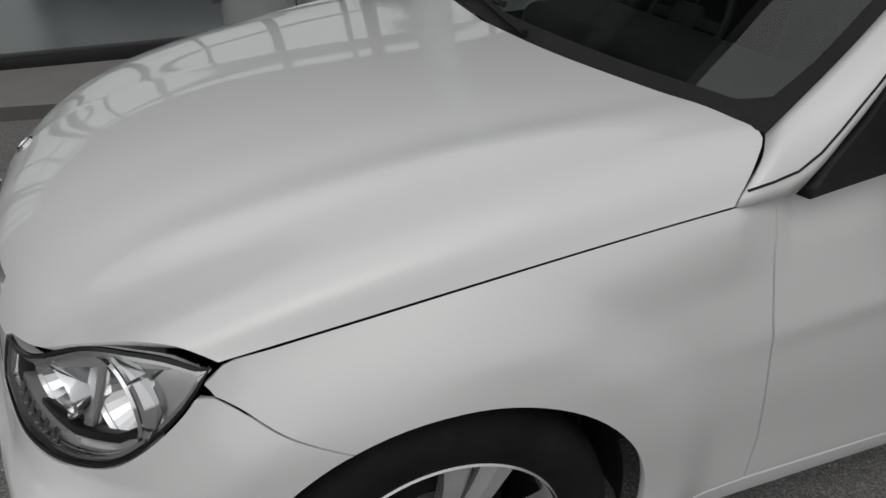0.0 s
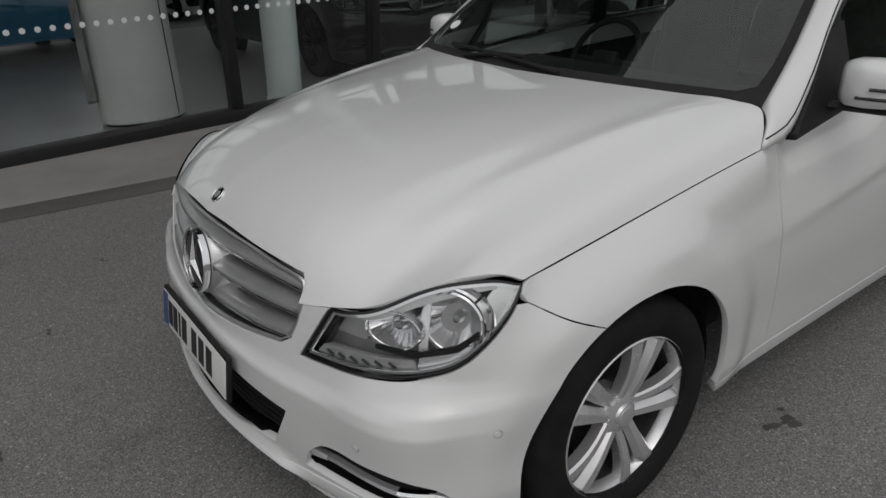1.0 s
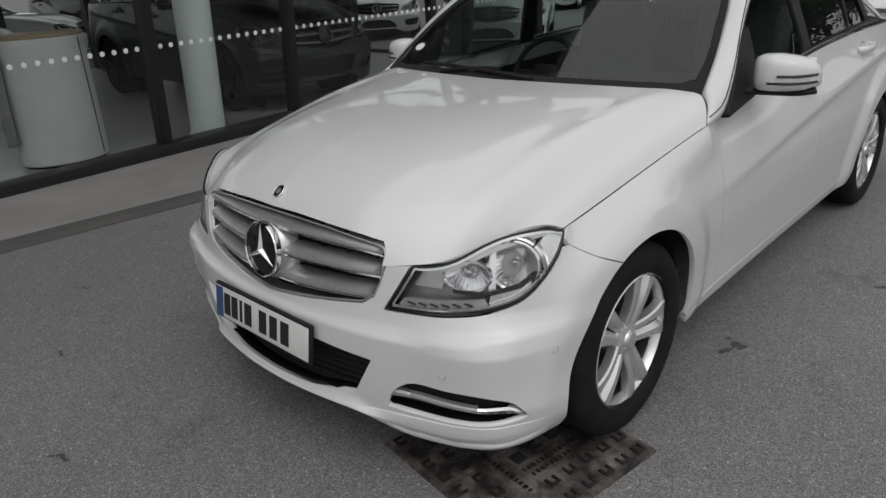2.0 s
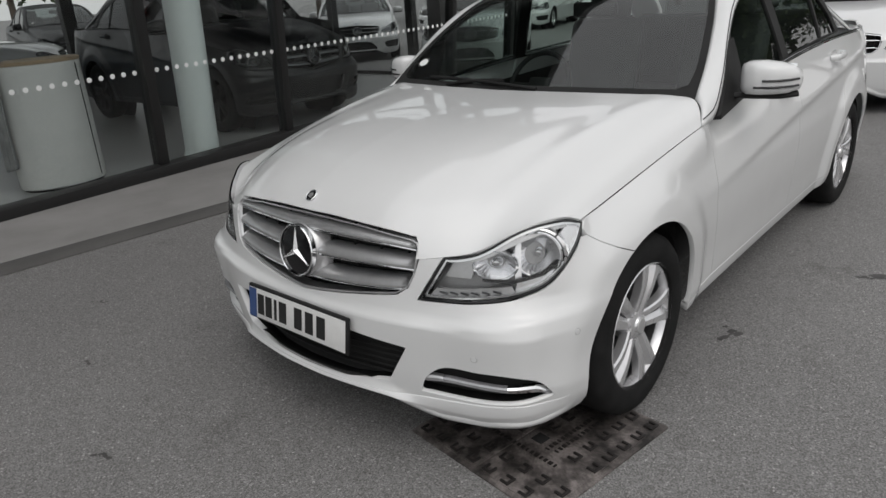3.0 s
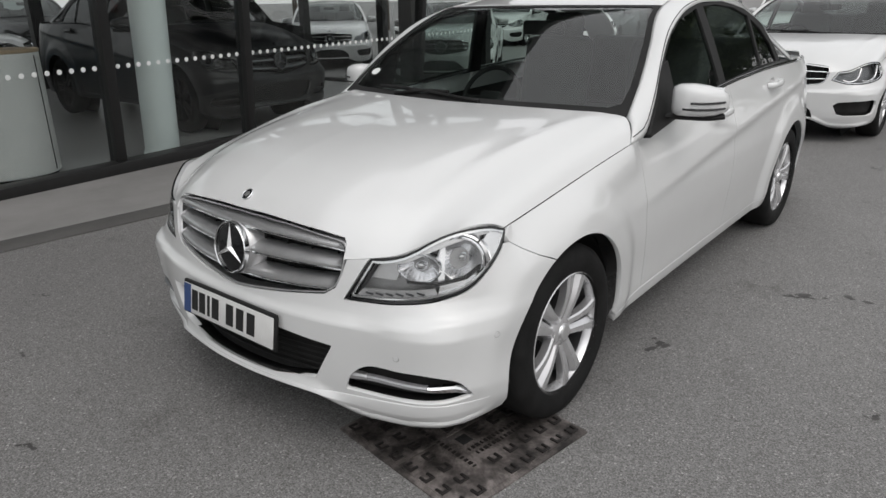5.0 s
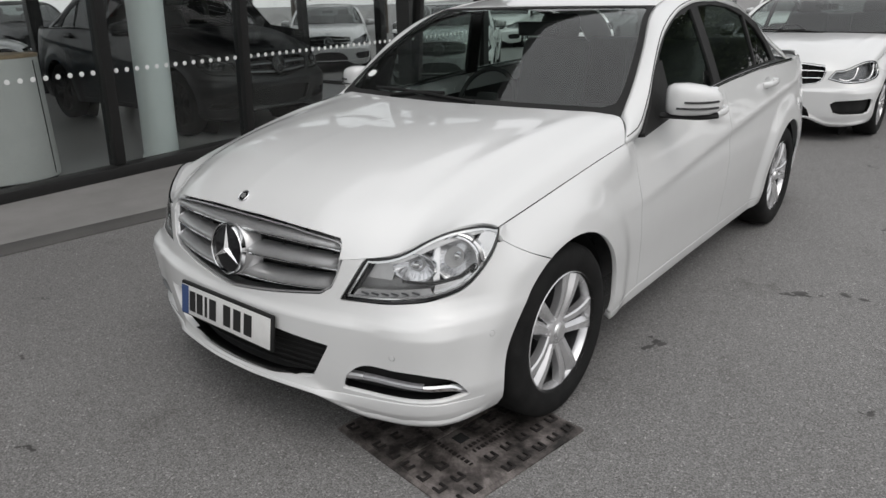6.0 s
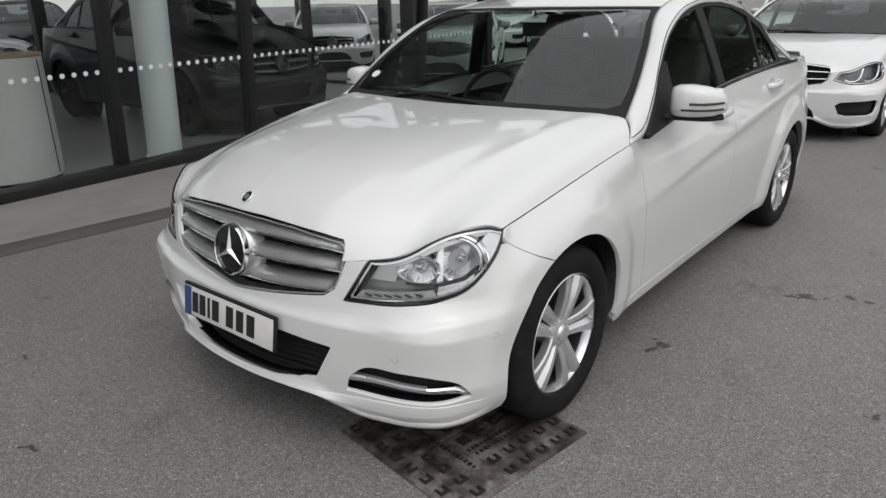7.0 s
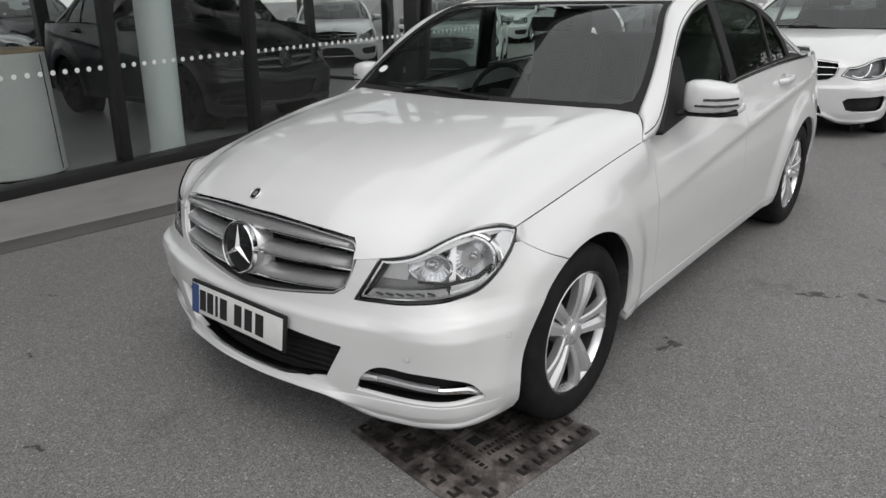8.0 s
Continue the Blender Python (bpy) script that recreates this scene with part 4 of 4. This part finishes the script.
def star(parent, at, r, m, ring=True):
    """A ring with three plain rays, on a black disc."""
    base = Matrix.Translation(at) @ m
    d = part("badge_disc", lathe([(0, .006), (r * .5, .005), (r * .9, .001), (r * .93, -.01)], 40, m=base), GLOSS_BLACK, parent)
    part("badge_ring", lathe([(r * .93, 0), (r * .94, .007), (r * .97, .009), (r, .006), (r * 1.015, -.008)], 48, m=base), CHROME, parent)
    bm = bmesh.new()
    top = bm.verts.new(base @ Vector((0, 0, .017)))
    for i in range(3):
        a = radians(90 + 120 * i)
        tip = bm.verts.new(base @ Vector((r * .93 * math.cos(a), r * .93 * math.sin(a), .008)))
        sides = [bm.verts.new(base @ Vector((r * .13 * math.cos(a + w), r * .13 * math.sin(a + w), .005))) for w in (radians(60), radians(-60))]
        bm.faces.new((top, tip, sides[0]))
        bm.faces.new((top, sides[1], tip))
    bmesh.ops.recalc_face_normals(bm, faces=bm.faces)
    part("badge_star", bm, BRIGHT, parent, "", 5)


def grille(car):
    half = [(0, .537)] + GRILLE[::-1] + [(0, .796)]
    ring = both(half)
    g = panel("radiator_grille", ring, wall, SATIN if not ST["bars"] else CHROME, car, holes=[[tuple(q) for q in shrink(dense(ring, .03), .008)]], step=.02, gap=.002, depth=.05, lift=-.004, label="silver radiator grille with three broad louvres" if not ST["bars"] else "black radiator grille with chrome bars")

    def deep(s, z):
        return wall(s, z) + np.stack([0 * s, .085 + 0 * s, 0 * s], -1)
    panel("grille_back", ring, deep, PLASTIC, g, step=.04, gap=-.008, depth=0)

    def edge(z):
        return float(np.interp(z, [.537, .545, .561, .590, .615, .653, .704, .736, .760], [.02, .07, .21, .405, .445, .466, .476, .479, .46]))
    # louvres: broad blades that lean back, each with a bright front edge
    rows = ((.737, .016, .020), (.682, .019, .002), (.621, .019, -.018))
    if ST["bars"]:
        rows = ((.71, .008, .010), (.645, .008, -.004))
    for zc, zw, dip in rows:
        verts, faces = [], []
        prof = [(.000, -zw), (-.008, -zw * .55), (-.004, zw * .1), (.020, zw * .7), (.05, zw * .95), (.065, zw * .7), (.035, -zw * .7)]
        n = 41
        w = edge(zc) - .002
        for i in range(n):
            s = -w + 2 * w * i / (n - 1)
            for o, dz in prof:
                p = wall(np.array(s), np.array(min(zc + dip * (1 - (s / w) ** 2), .785)))
                verts.append((p[0], p[1] + o + .014, p[2] + dz))
        k = len(prof)
        for i in range(n - 1):
            for j in range(k):
                faces.append((i * k + j, i * k + (j + 1) % k, (i + 1) * k + (j + 1) % k, (i + 1) * k + j))
        faces += [tuple(range(k)), tuple((n - 1) * k + j for j in range(k))[::-1]]
        b = link("louvre", verts, faces, SATIN if not ST["bars"] else CHROME, g)
        part("louvre_edge", tube([Vector(verts[i * k]) + Vector((0, -.004, .003)) for i in range(n)], .004, 8), CHROME, b)
    for x in np.linspace(-.40, .40, 9):
        part("grille_rib", box((.006, .02, .18), (x, float(wall(np.array(abs(x)), np.array(.68))[1]) + .07, .68), 0), PLASTIC, g)
    p = wall(np.array(0.0), np.array(.668))
    tilt = pose(0, 0, 0, 81, 0, 0)
    part("badge_mount", lathe([(.106, -.06), (.097, -.030), (.090, -.008), (.086, -.004), (0, -.004)], 40, m=Matrix.Translation((0, p[1] + .004, .669)) @ tilt), SATIN if not ST["bars"] else PLASTIC, g)
    star(g, (0, p[1] - .004, .669), .087, tilt)
    mouth = panel("lower_intake", both(ST["mouth"]), lambda s, z: wall(s, z) + np.stack([0 * s, .06 + 0 * s, 0 * s], -1), PLASTIC, car, step=.05, gap=-.008, depth=-.05)
    for z in np.linspace(.305, .415, 6):
        w = .36 + .5 * (z - .305)
        part("intake_bar", tube([tuple(wall(np.array(s), np.array(z)) + (0, .045, 0)) for s in np.linspace(-w, w, 15)], .003, 6), PLASTIC, mouth)
    q = bonnet(0.0, np.array([.165, .18]))
    n = (Vector(q[1]) - Vector(q[0])).cross(Vector((1, 0, 0))) * -1
    n = n if n.z > 0 else -n
    part("bonnet_badge", lathe([(0, .003), (.014, .003), (.020, .002), (.022, -.002)], 32, m=Matrix.Translation(q[0]) @ n.to_track_quat("Z", "Y").to_matrix().to_4x4()), GLOSS_BLACK, car, "small round dark badge with a metal rim")
    part("bonnet_badge_rim", lathe([(.0185, .001), (.0205, .0042), (.0225, .003), (.0235, -.002)], 32, m=Matrix.Translation(q[0]) @ n.to_track_quat("Z", "Y").to_matrix().to_4x4()), CHROME, car)
    part("bonnet_badge_mark", lathe([(0, .0042), (.011, .0040), (.012, .002)], 5, m=Matrix.Translation(q[0]) @ n.to_track_quat("Z", "Y").to_matrix().to_4x4()), SATIN, car)


TS, TR_ = .262, .74


def greenhouse(car, paint):
    for k in (1, -1):
        sheet("pillar_rail", rail, np.linspace(0, 1, 70), np.linspace(0, 1, 9), paint, car, k, .012)
    for k in (1, -1):
        q = rail(np.linspace(.0, .62, 40), .80)
        part("door_seam", tube([(a * k, b, c) for a, b, c in q], .0022, 6), LINER, car)
    sheet("roof", across, np.linspace(-1, 1, 33), np.linspace(TS + .008, TR_ - .008, 40), paint, car, 1, .012)
    sheet("windscreen", across, np.linspace(-.985, .985, 33), np.linspace(-.0, TS, 24), SCREEN, car)
    band = dense([(-1, 0), (1, 0), (1, TS + .006), (-1, TS + .006)], .08)
    hole = [(-.955, .022), (-.90, .014), (.90, .014), (.955, .022), (.965, .05), (.965, TS - .016), (.94, TS - .006), (-.94, TS - .006), (-.965, TS - .016), (-.965, .05)]
    panel("screen_border", band, across, LINER, car, holes=[hole], scale=(.65, 3.2), step=.05, gap=0, depth=.004, lift=.003)
    sheet("rear_window", across, np.linspace(-.97, .97, 25), np.linspace(TR_, .985, 16), DARK_WINDOW, car)
    # cowl and wipers
    q = across(np.linspace(-.98, .98, 30), .004)
    part("cowl", tube([(a, b - .02, c - .028) for a, b, c in q], .028, 8, flat=.5), PLASTIC, car)
    for a, b in (((.22, .004), (-.62, .018)), ((-.42, .004), (-.02, .018))):
        pts = [across(np.array(a[0] + (b[0] - a[0]) * f), np.array(a[1] + (b[1] - a[1]) * f + .004 * math.sin(math.pi * f))) + np.array([0, -.012, .012]) for f in np.linspace(0, 1, 14)]
        part("wiper", tube(pts, .008, 8), PLASTIC, car)
    p = across(np.array(-.85), np.array(.052))
    e = across(np.array(-.85), np.array(.062)) - p
    n = Vector(e).cross(Vector((1, 0, 0)))
    n = n if n.y < 0 else -n
    part("sticker_rim", lathe([(.0, .0004), (.034, .0004), (.034, 0)], 24, m=Matrix.Translation(Vector(p) + n.normalized() * .003) @ n.to_track_quat("Z", "Y").to_matrix().to_4x4()), LINER, car)
    part("screen_sticker", lathe([(0, .0014), (.024, .0014), (.024, .0004)], 24, m=Matrix.Translation(Vector(p) + n.normalized() * .003) @ n.to_track_quat("Z", "Y").to_matrix().to_4x4()), PAPER, car)


def tail(car, paint):
    sheet("boot_lid", lambda w, v: deck(np.abs(w), v) * np.stack([np.where(w < 0, -1., 1.), 1 + 0 * w, 1 + 0 * w], -1), np.linspace(-1, 1, 41), np.linspace(0, 1, 14), paint, car, 1, .01)
    face = [(srear(.60), .60), (srear(0), .60), (srear(0), 1.045), (srear(.76), 1.045), (srear(.76), .92), (srear(.45), .90), (srear(.45), .72), (srear(.60), .70)]
    lamps = [(sy(3.5), .92), (srear(.76), .92), (srear(.45), .90), (srear(.45), .72), (srear(.60), .70), (sy(3.46), .70)]
    bump_ = [(sy(3.06), .23), (srear(.6), .22), (srear(0), .22), (srear(0), .60), (srear(.60), .60), (srear(.60), .70), (sy(3.46), .70), (sy(3.44), .585), (sy(3.2), .57)] + wheel_arch(2.76, 47, -14, 10)
    for k in (1, -1):
        panel("boot_face", face, flank, paint, car, k, gap=.0005)
        panel("tail_lamp", lamps, flank, RED_LENS, car, k)
        panel("rear_bumper", bump_, flank, paint, car, k, gap=.0005, step=.04)


def cabin(car):
    part("cabin_tub", box((1.40, 2.2, .35), (0, 1.75, .42), .05), FABRIC, car)
    bm = box((1.38, .34, .22), (0, .96, .82), .06, 4)
    part("dashboard", bm, PLASTIC, car)
    rim = bmesh.new()
    m = Matrix.Translation((-.36, 1.24, .90)) @ pose(0, 0, 0, 66, 0, 0)
    lathe([(.185 + .014 * math.cos(t), .014 * math.sin(t)) for t in np.linspace(0, 2 * math.pi, 10)[:-1]], 40, rim, m, closed=True)
    w = part("steering_wheel", rim, PLASTIC, car)
    part("wheel_hub", box((.14, .10, .04), (0, 0, 0), .02, 2, m), PLASTIC, w)
    part("wheel_spoke", box((.36, .035, .016), (0, 0, 0), .006, 2, m), PLASTIC, w)
    for x in (.36, -.36):
        s = part("seat", box((.48, .50, .16), (x, 1.62, .60), .06, 3), FABRIC, car)
        part("seat_back", box((.46, .13, .62), (x, 1.93, .90), .06, 3, pose(0, 0, 0, -14, 0, 0)), FABRIC, s)
        part("head_rest", box((.26, .10, .17), (x, 2.03, 1.26), .045, 3, pose(0, 0, 0, -10, 0, 0)), FABRIC, s)
    s = part("rear_seat", box((1.24, .5, .18), (0, 2.55, .62), .06, 3), FABRIC, car)
    part("seat_back", box((1.24, .14, .55), (0, 2.84, .90), .06, 3, pose(0, 0, 0, -20, 0, 0)), FABRIC, s)
    part("head_lining", box((1.0, 1.2, .02), (0, 2.08, 1.385), .008), FABRIC, car)
    part("rear_view_mirror", box((.24, .03, .07), (0, 1.20, 1.29), .014, 3), PLASTIC, car)


def plate(car):
    m = Matrix.Translation((0, -.784, .445)) @ pose(0, 0, 0, -9, 0, 0)
    turn = pose(0, 0, 0, -9, 0, 0)
    f = part("number_plate", box((.53, .014, .124), tuple(m @ Vector((0, .006, 0))), .005, 2, turn), PLASTIC, car, "white front number plate in a black holder")
    part("plate_face", box((.512, .004, .106), tuple(m @ Vector((0, -.002, -.002))), .0015, 2, turn), PLATE_WHITE, f)
    part("plate_band", box((.042, .002, .104), tuple(m @ Vector((-.234, -.0045, -.002))), 0, 2, turn), PLATE_BLUE, f)
    for x, w in ((-.187, .036), (-.142, .036), (-.103, .014), (-.062, .040), (.022, .040), (.080, .040), (.140, .042)):
        part("plate_bar", box((w, .002, .074), tuple(m @ Vector((x, -.0045, -.002))), 0, 2, turn), INK, f)


def wheels(car):
    for y in (0, 2.76):
        for k in (1, -1):
            w = wheel(k)
            w.parent = car
            w.scale = (1, 1.022, 1.022)
            w.location = ((.782 if y < 1 else .757) * k, y, HUB_Z + .013)


def wheel(k):
    m = pose(0, 0, 0, 0, 90 * k, 0)
    tyre = [(.205, -.09), (.235, -.100), (.27, -.103), (.295, -.094), (.309, -.078), (.3145, -.05), (.315, 0), (.3145, .05), (.309, .078), (.295, .094), (.27, .103), (.235, .100), (.222, .094), (.212, .088), (.208, .07)]
    w = part("wheel", lathe(tyre, 72, m=m), RUBBER, None, "", 50)
    rim = [(.214, .094), (.219, .090), (.217, .084), (.209, .082), (.203, .07), (.199, .05)]
    part("rim", lathe(rim, 72, m=m), ALLOY, w, "", 40)
    # barrel and disc have the shade behind the spokes put into their colour
    part("rim_barrel", lathe([(.199, .052), (.196, .02), (.188, -.06), (.20, -.09)], 60, m=m), SHADED_BARREL, w, "", 40)
    part("brake_disc", lathe([(.05, .0), (.14, .0), (.14, -.02), (.05, -.02)], 48, m=m), LINER, w)
    part("hub_plate", lathe([(0, .084), (.024, .084), (.030, .081), (.033, .074), (.048, .070), (.062, .062), (.068, .045), (.066, .0)], 40, m=m), ALLOY, w)
    part("centre_cap", lathe([(0, .0865), (.020, .0865), (.0255, .0855), (.027, .083), (.028, .078)], 32, m=m), LAMP_GREY, w)
    for i in range(5):
        for j in (-1, 1):
            bm = bmesh.new()
            rows = []
            for f in np.linspace(0, 1, 11):
                r = .040 + .166 * f
                mid = j * (.0165 + .006 * f + .015 * f * f)
                wd = .0160 + .006 * f + .007 * f ** 3
                h = .068 + .022 * math.sin(min(f * 1.9, 1.57)) - .004 * f * f
                ring = []
                for x, dz in ((-wd, -.034), (-wd, -.006), (-wd * .75, .0), (wd * .3, -.001), (wd, -.016), (wd, -.034)):
                    v = Vector((r, mid + x * -j, h + dz))
                    ring.append(bm.verts.new(m @ (Matrix.Rotation(radians(72 * i + 90), 4, "Z") @ v)))
                rows.append(ring)
            for p, q in zip(rows, rows[1:]):
                for t in range(6):
                    bm.faces.new((p[t], p[(t + 1) % 6], q[(t + 1) % 6], q[t]))
            bm.faces.new(rows[0])
            bm.faces.new(rows[-1])
            bmesh.ops.recalc_face_normals(bm, faces=bm.faces)
            part("spoke", bm, ALLOY, w, "", 30)
    for i in range(5):
        a = radians(72 * i + 126)
        part("wheel_bolt", lathe([(0, .070), (.007, .070), (.009, .066), (.009, .03)], 12, m=m @ Matrix.Translation((.046 * math.cos(a), .046 * math.sin(a), 0))), SATIN, w)
    return w


def under(car):
    part("underbody", box((1.3, 3.9, .25), (0, 1.48, .335), .04), LINER, car)
    for y in (0, 2.76):
        for k in (1, -1):
            # liner: the inside of a drum over the wheel
            bm = bmesh.new()
            prev = None
            for a in np.linspace(-6, 186, 30):
                c, s = math.cos(radians(a)), math.sin(radians(a))
                row = [bm.verts.new((x * k, y + r * c, .315 + r * s)) for x, r in ((.835, .370), (.80, .382), (.58, .382))]
                if prev:
                    for i in range(2):
                        bm.faces.new((prev[i], prev[i + 1], row[i + 1], row[i]))
                prev = row
            part("arch_liner", bm, LINER, car)
            part("arch_wall", lathe([(0, 0), (.382, 0)], 30, m=Matrix.Translation((.58 * k, y, .315)) @ pose(0, 0, 0, 0, 90, 0)), LINER, car)


white_saloon = saloon("white_saloon_car", pose(0, 0, 0), PAINT, "clean white four-door saloon car parked on grey asphalt")


# ---- iron cover under the wheel ----
def iron_cover():
    c = empty("drain_cover", pose(.655, -.325, 0, 0, 0, -8.3))
    part("frame", box((.62, .62, .012), (0, 0, .001), .003), IRON, c)
    for x in (-.1475, .1475):
        part("lid", box((.289, .584, .012), (x, 0, .004), .002), IRON, c, "rusty brown cast-iron lid with raised marks")
    mark = None
    for i in range(8):
        for j in range(8):
            x, y = -.268 + i * .0766, -.268 + j * .0766
            if (j == 2) or (i == 4 and j == 3) or (i == 5 and j > 2):
                continue
            if mark is None:
                bm = box((.040, .010, .007), (0, -.014, 0), .002)
                box((.010, .027, .007), (-.0150, .002, 0), .002, bm=bm)
                box((.010, .027, .007), (.0150, .002, 0), .002, bm=bm)
                o = part("raised_mark", bm, IRON_DARK, c)
                mark = o.data
            else:
                o = new("raised_mark", mark)
                o.parent = c
            o.matrix_basis = pose(x, y, .0125, 0, 0, 0 if i < 5 else 90)
    for a, b, turn in ((.00, -.115, 0), (.102, .05, 90), (.132, .06, 90)):
        for k in range(19 if not turn else 13):
            w = .006 + .004 * ((k * 7) % 3)
            d = (k - (9 if not turn else 6)) * .0195
            part("lettering_bar", box((w, .015, .004), (a + d if not turn else a, b if not turn else b + d, .0105), 0, 2, pose(0, 0, 0, 0, 0, turn)), IRON_DARK, c)
    part("lifting_hole", box((.046, .046, .004), (.048, -.04, .0095), .001), LINER, c)
    tagged(c, "square rusty cast-iron drain cover set in the asphalt", "drain cover")


iron_cover()

# ---- other cars ----
second = saloon("white_executive_car", pose(-.06, 6.52, 0) @ Matrix.Diagonal((1.045, 1.06, .975, 1)), PAINT, "white saloon car with a black grille parked behind", style=OTHER, with_plate=False)

# a car inside the showroom, others outside its glazed end, and a row across the forecourt
blue = saloon("blue_showroom_car", INDOORS @ pose(-11.2, 2.15, .017, 0, 0, 180), BLUE_PAINT, "bright blue saloon car on display inside the showroom", with_plate=False)
black = saloon("black_showroom_car", INDOORS @ pose(-5.82, 4.02, .017, 0, 0, 90) @ Matrix.Diagonal((1.05, 1.0, 1.16, 1)), DARK_PAINT, "tall black car on display close behind the glazing", glass_mat=BLACK_WINDOW, with_plate=False)
# its wheels and trim take dark materials in place of the shade indoors
for o in black.children_recursive:
    if o.data and o.data.materials[0] in (ALLOY, CHROME, SATIN, SHADED_BARREL, REFLECTOR, LAMP_GREY, BRIGHT, LENS_GREY):
        o.data.materials[0] = SMOKED if o.name.split(".")[0] in ("louvre", "badge_ring", "badge_star", "main_reflector", "side_reflector") else PLASTIC
for x, y, turn in ((-14.4, 4.5, 150), (-10.5, 10.1, 45), (-6.4, 9.0, 30), (-7.6, 17.2, 12), (-11, 18, 14), (-14.5, 18.5, 14), (-2.3, 17.5, 12)):
    tagged(copy_thing(second, INDOORS @ pose(x, y, 0, 0, 0, turn)), "white saloon car parked outside beyond the showroom", group="parked cars")
for x, y in ((9.5, 4), (9.5, 7), (9.5, 10), (9.5, 13)):
    tagged(copy_thing(second, pose(x, y, 0, 0, 0, -90)), "white saloon car parked in the row across the forecourt", group="parked cars")


for x, y, turn in ((-16.8, 2.6, 95), (-17.2, 6.8, 80), (-15.5, 9.5, 60)):
    tagged(copy_thing(black, INDOORS @ pose(x, y, 0, 0, 0, turn)), "black car parked outside beyond the showroom", group="parked cars")


# ---- stains and chips on the asphalt ----
def stain(x, y, size, turn, seed):
    rnd = random.Random(seed)
    bm = bmesh.new()
    for _ in range(rnd.randint(5, 9)):
        cx, cy, r = rnd.gauss(0, size * .5), rnd.gauss(0, size * .2), size * rnd.uniform(.10, .32)
        n = 12
        ring = [bm.verts.new((cx + r * rnd.uniform(.6, 1.2) * math.cos(6.283 * i / n), cy + .7 * r * rnd.uniform(.6, 1.2) * math.sin(6.283 * i / n), rnd.uniform(.0008, .0012))) for i in range(n)]
        bm.faces.new(ring)
    ob = part("stain", bm, OIL)
    ob.matrix_basis = pose(x, y, .0004, 0, 0, turn)
    tagged(ob, "dark oily stain soaked into the asphalt", "stain", "stains on the asphalt", "structure")


for i, (x, y, size, turn) in enumerate(((.915, .676, .09, 70), (1.386, 1.667, .10, 15), (1.525, 1.737, .09, 170), (1.247, 1.597, .05, 10), (1.095, 4.876, .12, 5), (-.484, -1.327, .05, 20), (.103, -1.461, .05, 80), (-1.235, -1.06, .05, 0), (1.755, .639, .05, 40), (-3.026, -.378, .09, 75), (1.49, 3.055, .07, 60), (-1.852, -.726, .04, 30))):
    stain(x, y, size, turn, i)


# ---- trees beyond the cars ----
def tree(name, m, seed, height=6.5):
    rnd = random.Random(seed)
    t = empty(name, m)
    trunk = tube(spl([(0, 0, -.1), (.05, .02, height * .25), (-.04, .05, height * .55), (.02, 0, height * .8)], 12), .14, 10)
    for v in trunk.verts:
        k = 1 - .7 * max(v.co.z, 0) / (height * .8)
        v.co.x, v.co.y = v.co.x * k, v.co.y * k
    part("trunk", trunk, BARK, t)
    clumps = []
    for i in range(9):
        a, h = rnd.uniform(0, 6.28), height * rnd.uniform(.32, .7)
        e = Vector((math.cos(a) * rnd.uniform(.8, 1.9), math.sin(a) * rnd.uniform(.8, 1.9), h + rnd.uniform(.5, 1.3)))
        part("limb", tube([(0, 0, h), tuple(e * .5 + Vector((0, 0, h * .5 + .1))), tuple(e)], .035, 6), BARK, t)
        clumps.append(e)
    clumps += [Vector((rnd.gauss(0, .9), rnd.gauss(0, .9), height * rnd.uniform(.35, 1))) for _ in range(16)]
    verts, faces = [], []
    for c in clumps:
        for _ in range(300):
            p = c + Vector((rnd.gauss(0, .5), rnd.gauss(0, .5), rnd.gauss(0, .42)))
            u = Vector((rnd.gauss(0, 1), rnd.gauss(0, 1), rnd.gauss(0, 1))).normalized()
            w = u.cross(Vector((rnd.gauss(0, 1), rnd.gauss(0, 1), rnd.gauss(0, 1)))).normalized()
            s = rnd.uniform(.09, .20)
            n = len(verts)
            verts += [p + u * s, p + w * s * .5, p - u * s, p - w * s * .5]
            faces.append((n, n + 1, n + 2, n + 3))
    link("crown", verts, faces, LEAF, t, smooth_faces=False)
    return tagged(t, "broad leafy green tree beyond the parked cars", "tree", "trees round the forecourt")


first_tree = tree("tree", pose(-2.5, 27, 0), 1, 8.0)
# those to the right are out of view, added to darken the side windows' reflection
for i, (x, y) in enumerate(((.6, 28), (3.2, 26.5), (5.6, 28), (8.2, 27), (11, 28.5), (14, 27.5), (1.8, 31), (4.6, 31), (7.4, 31.5), (-5.6, 28), (-8.5, 27), (-11.6, 29), (-15, 28), (-19, 27), (-23, 24), (-25, 20), (-26, 16), (-27, 12), (-28, 8))):
    copy_thing(first_tree, pose(x, y, 0, 0, 0, 57 * i + 20))
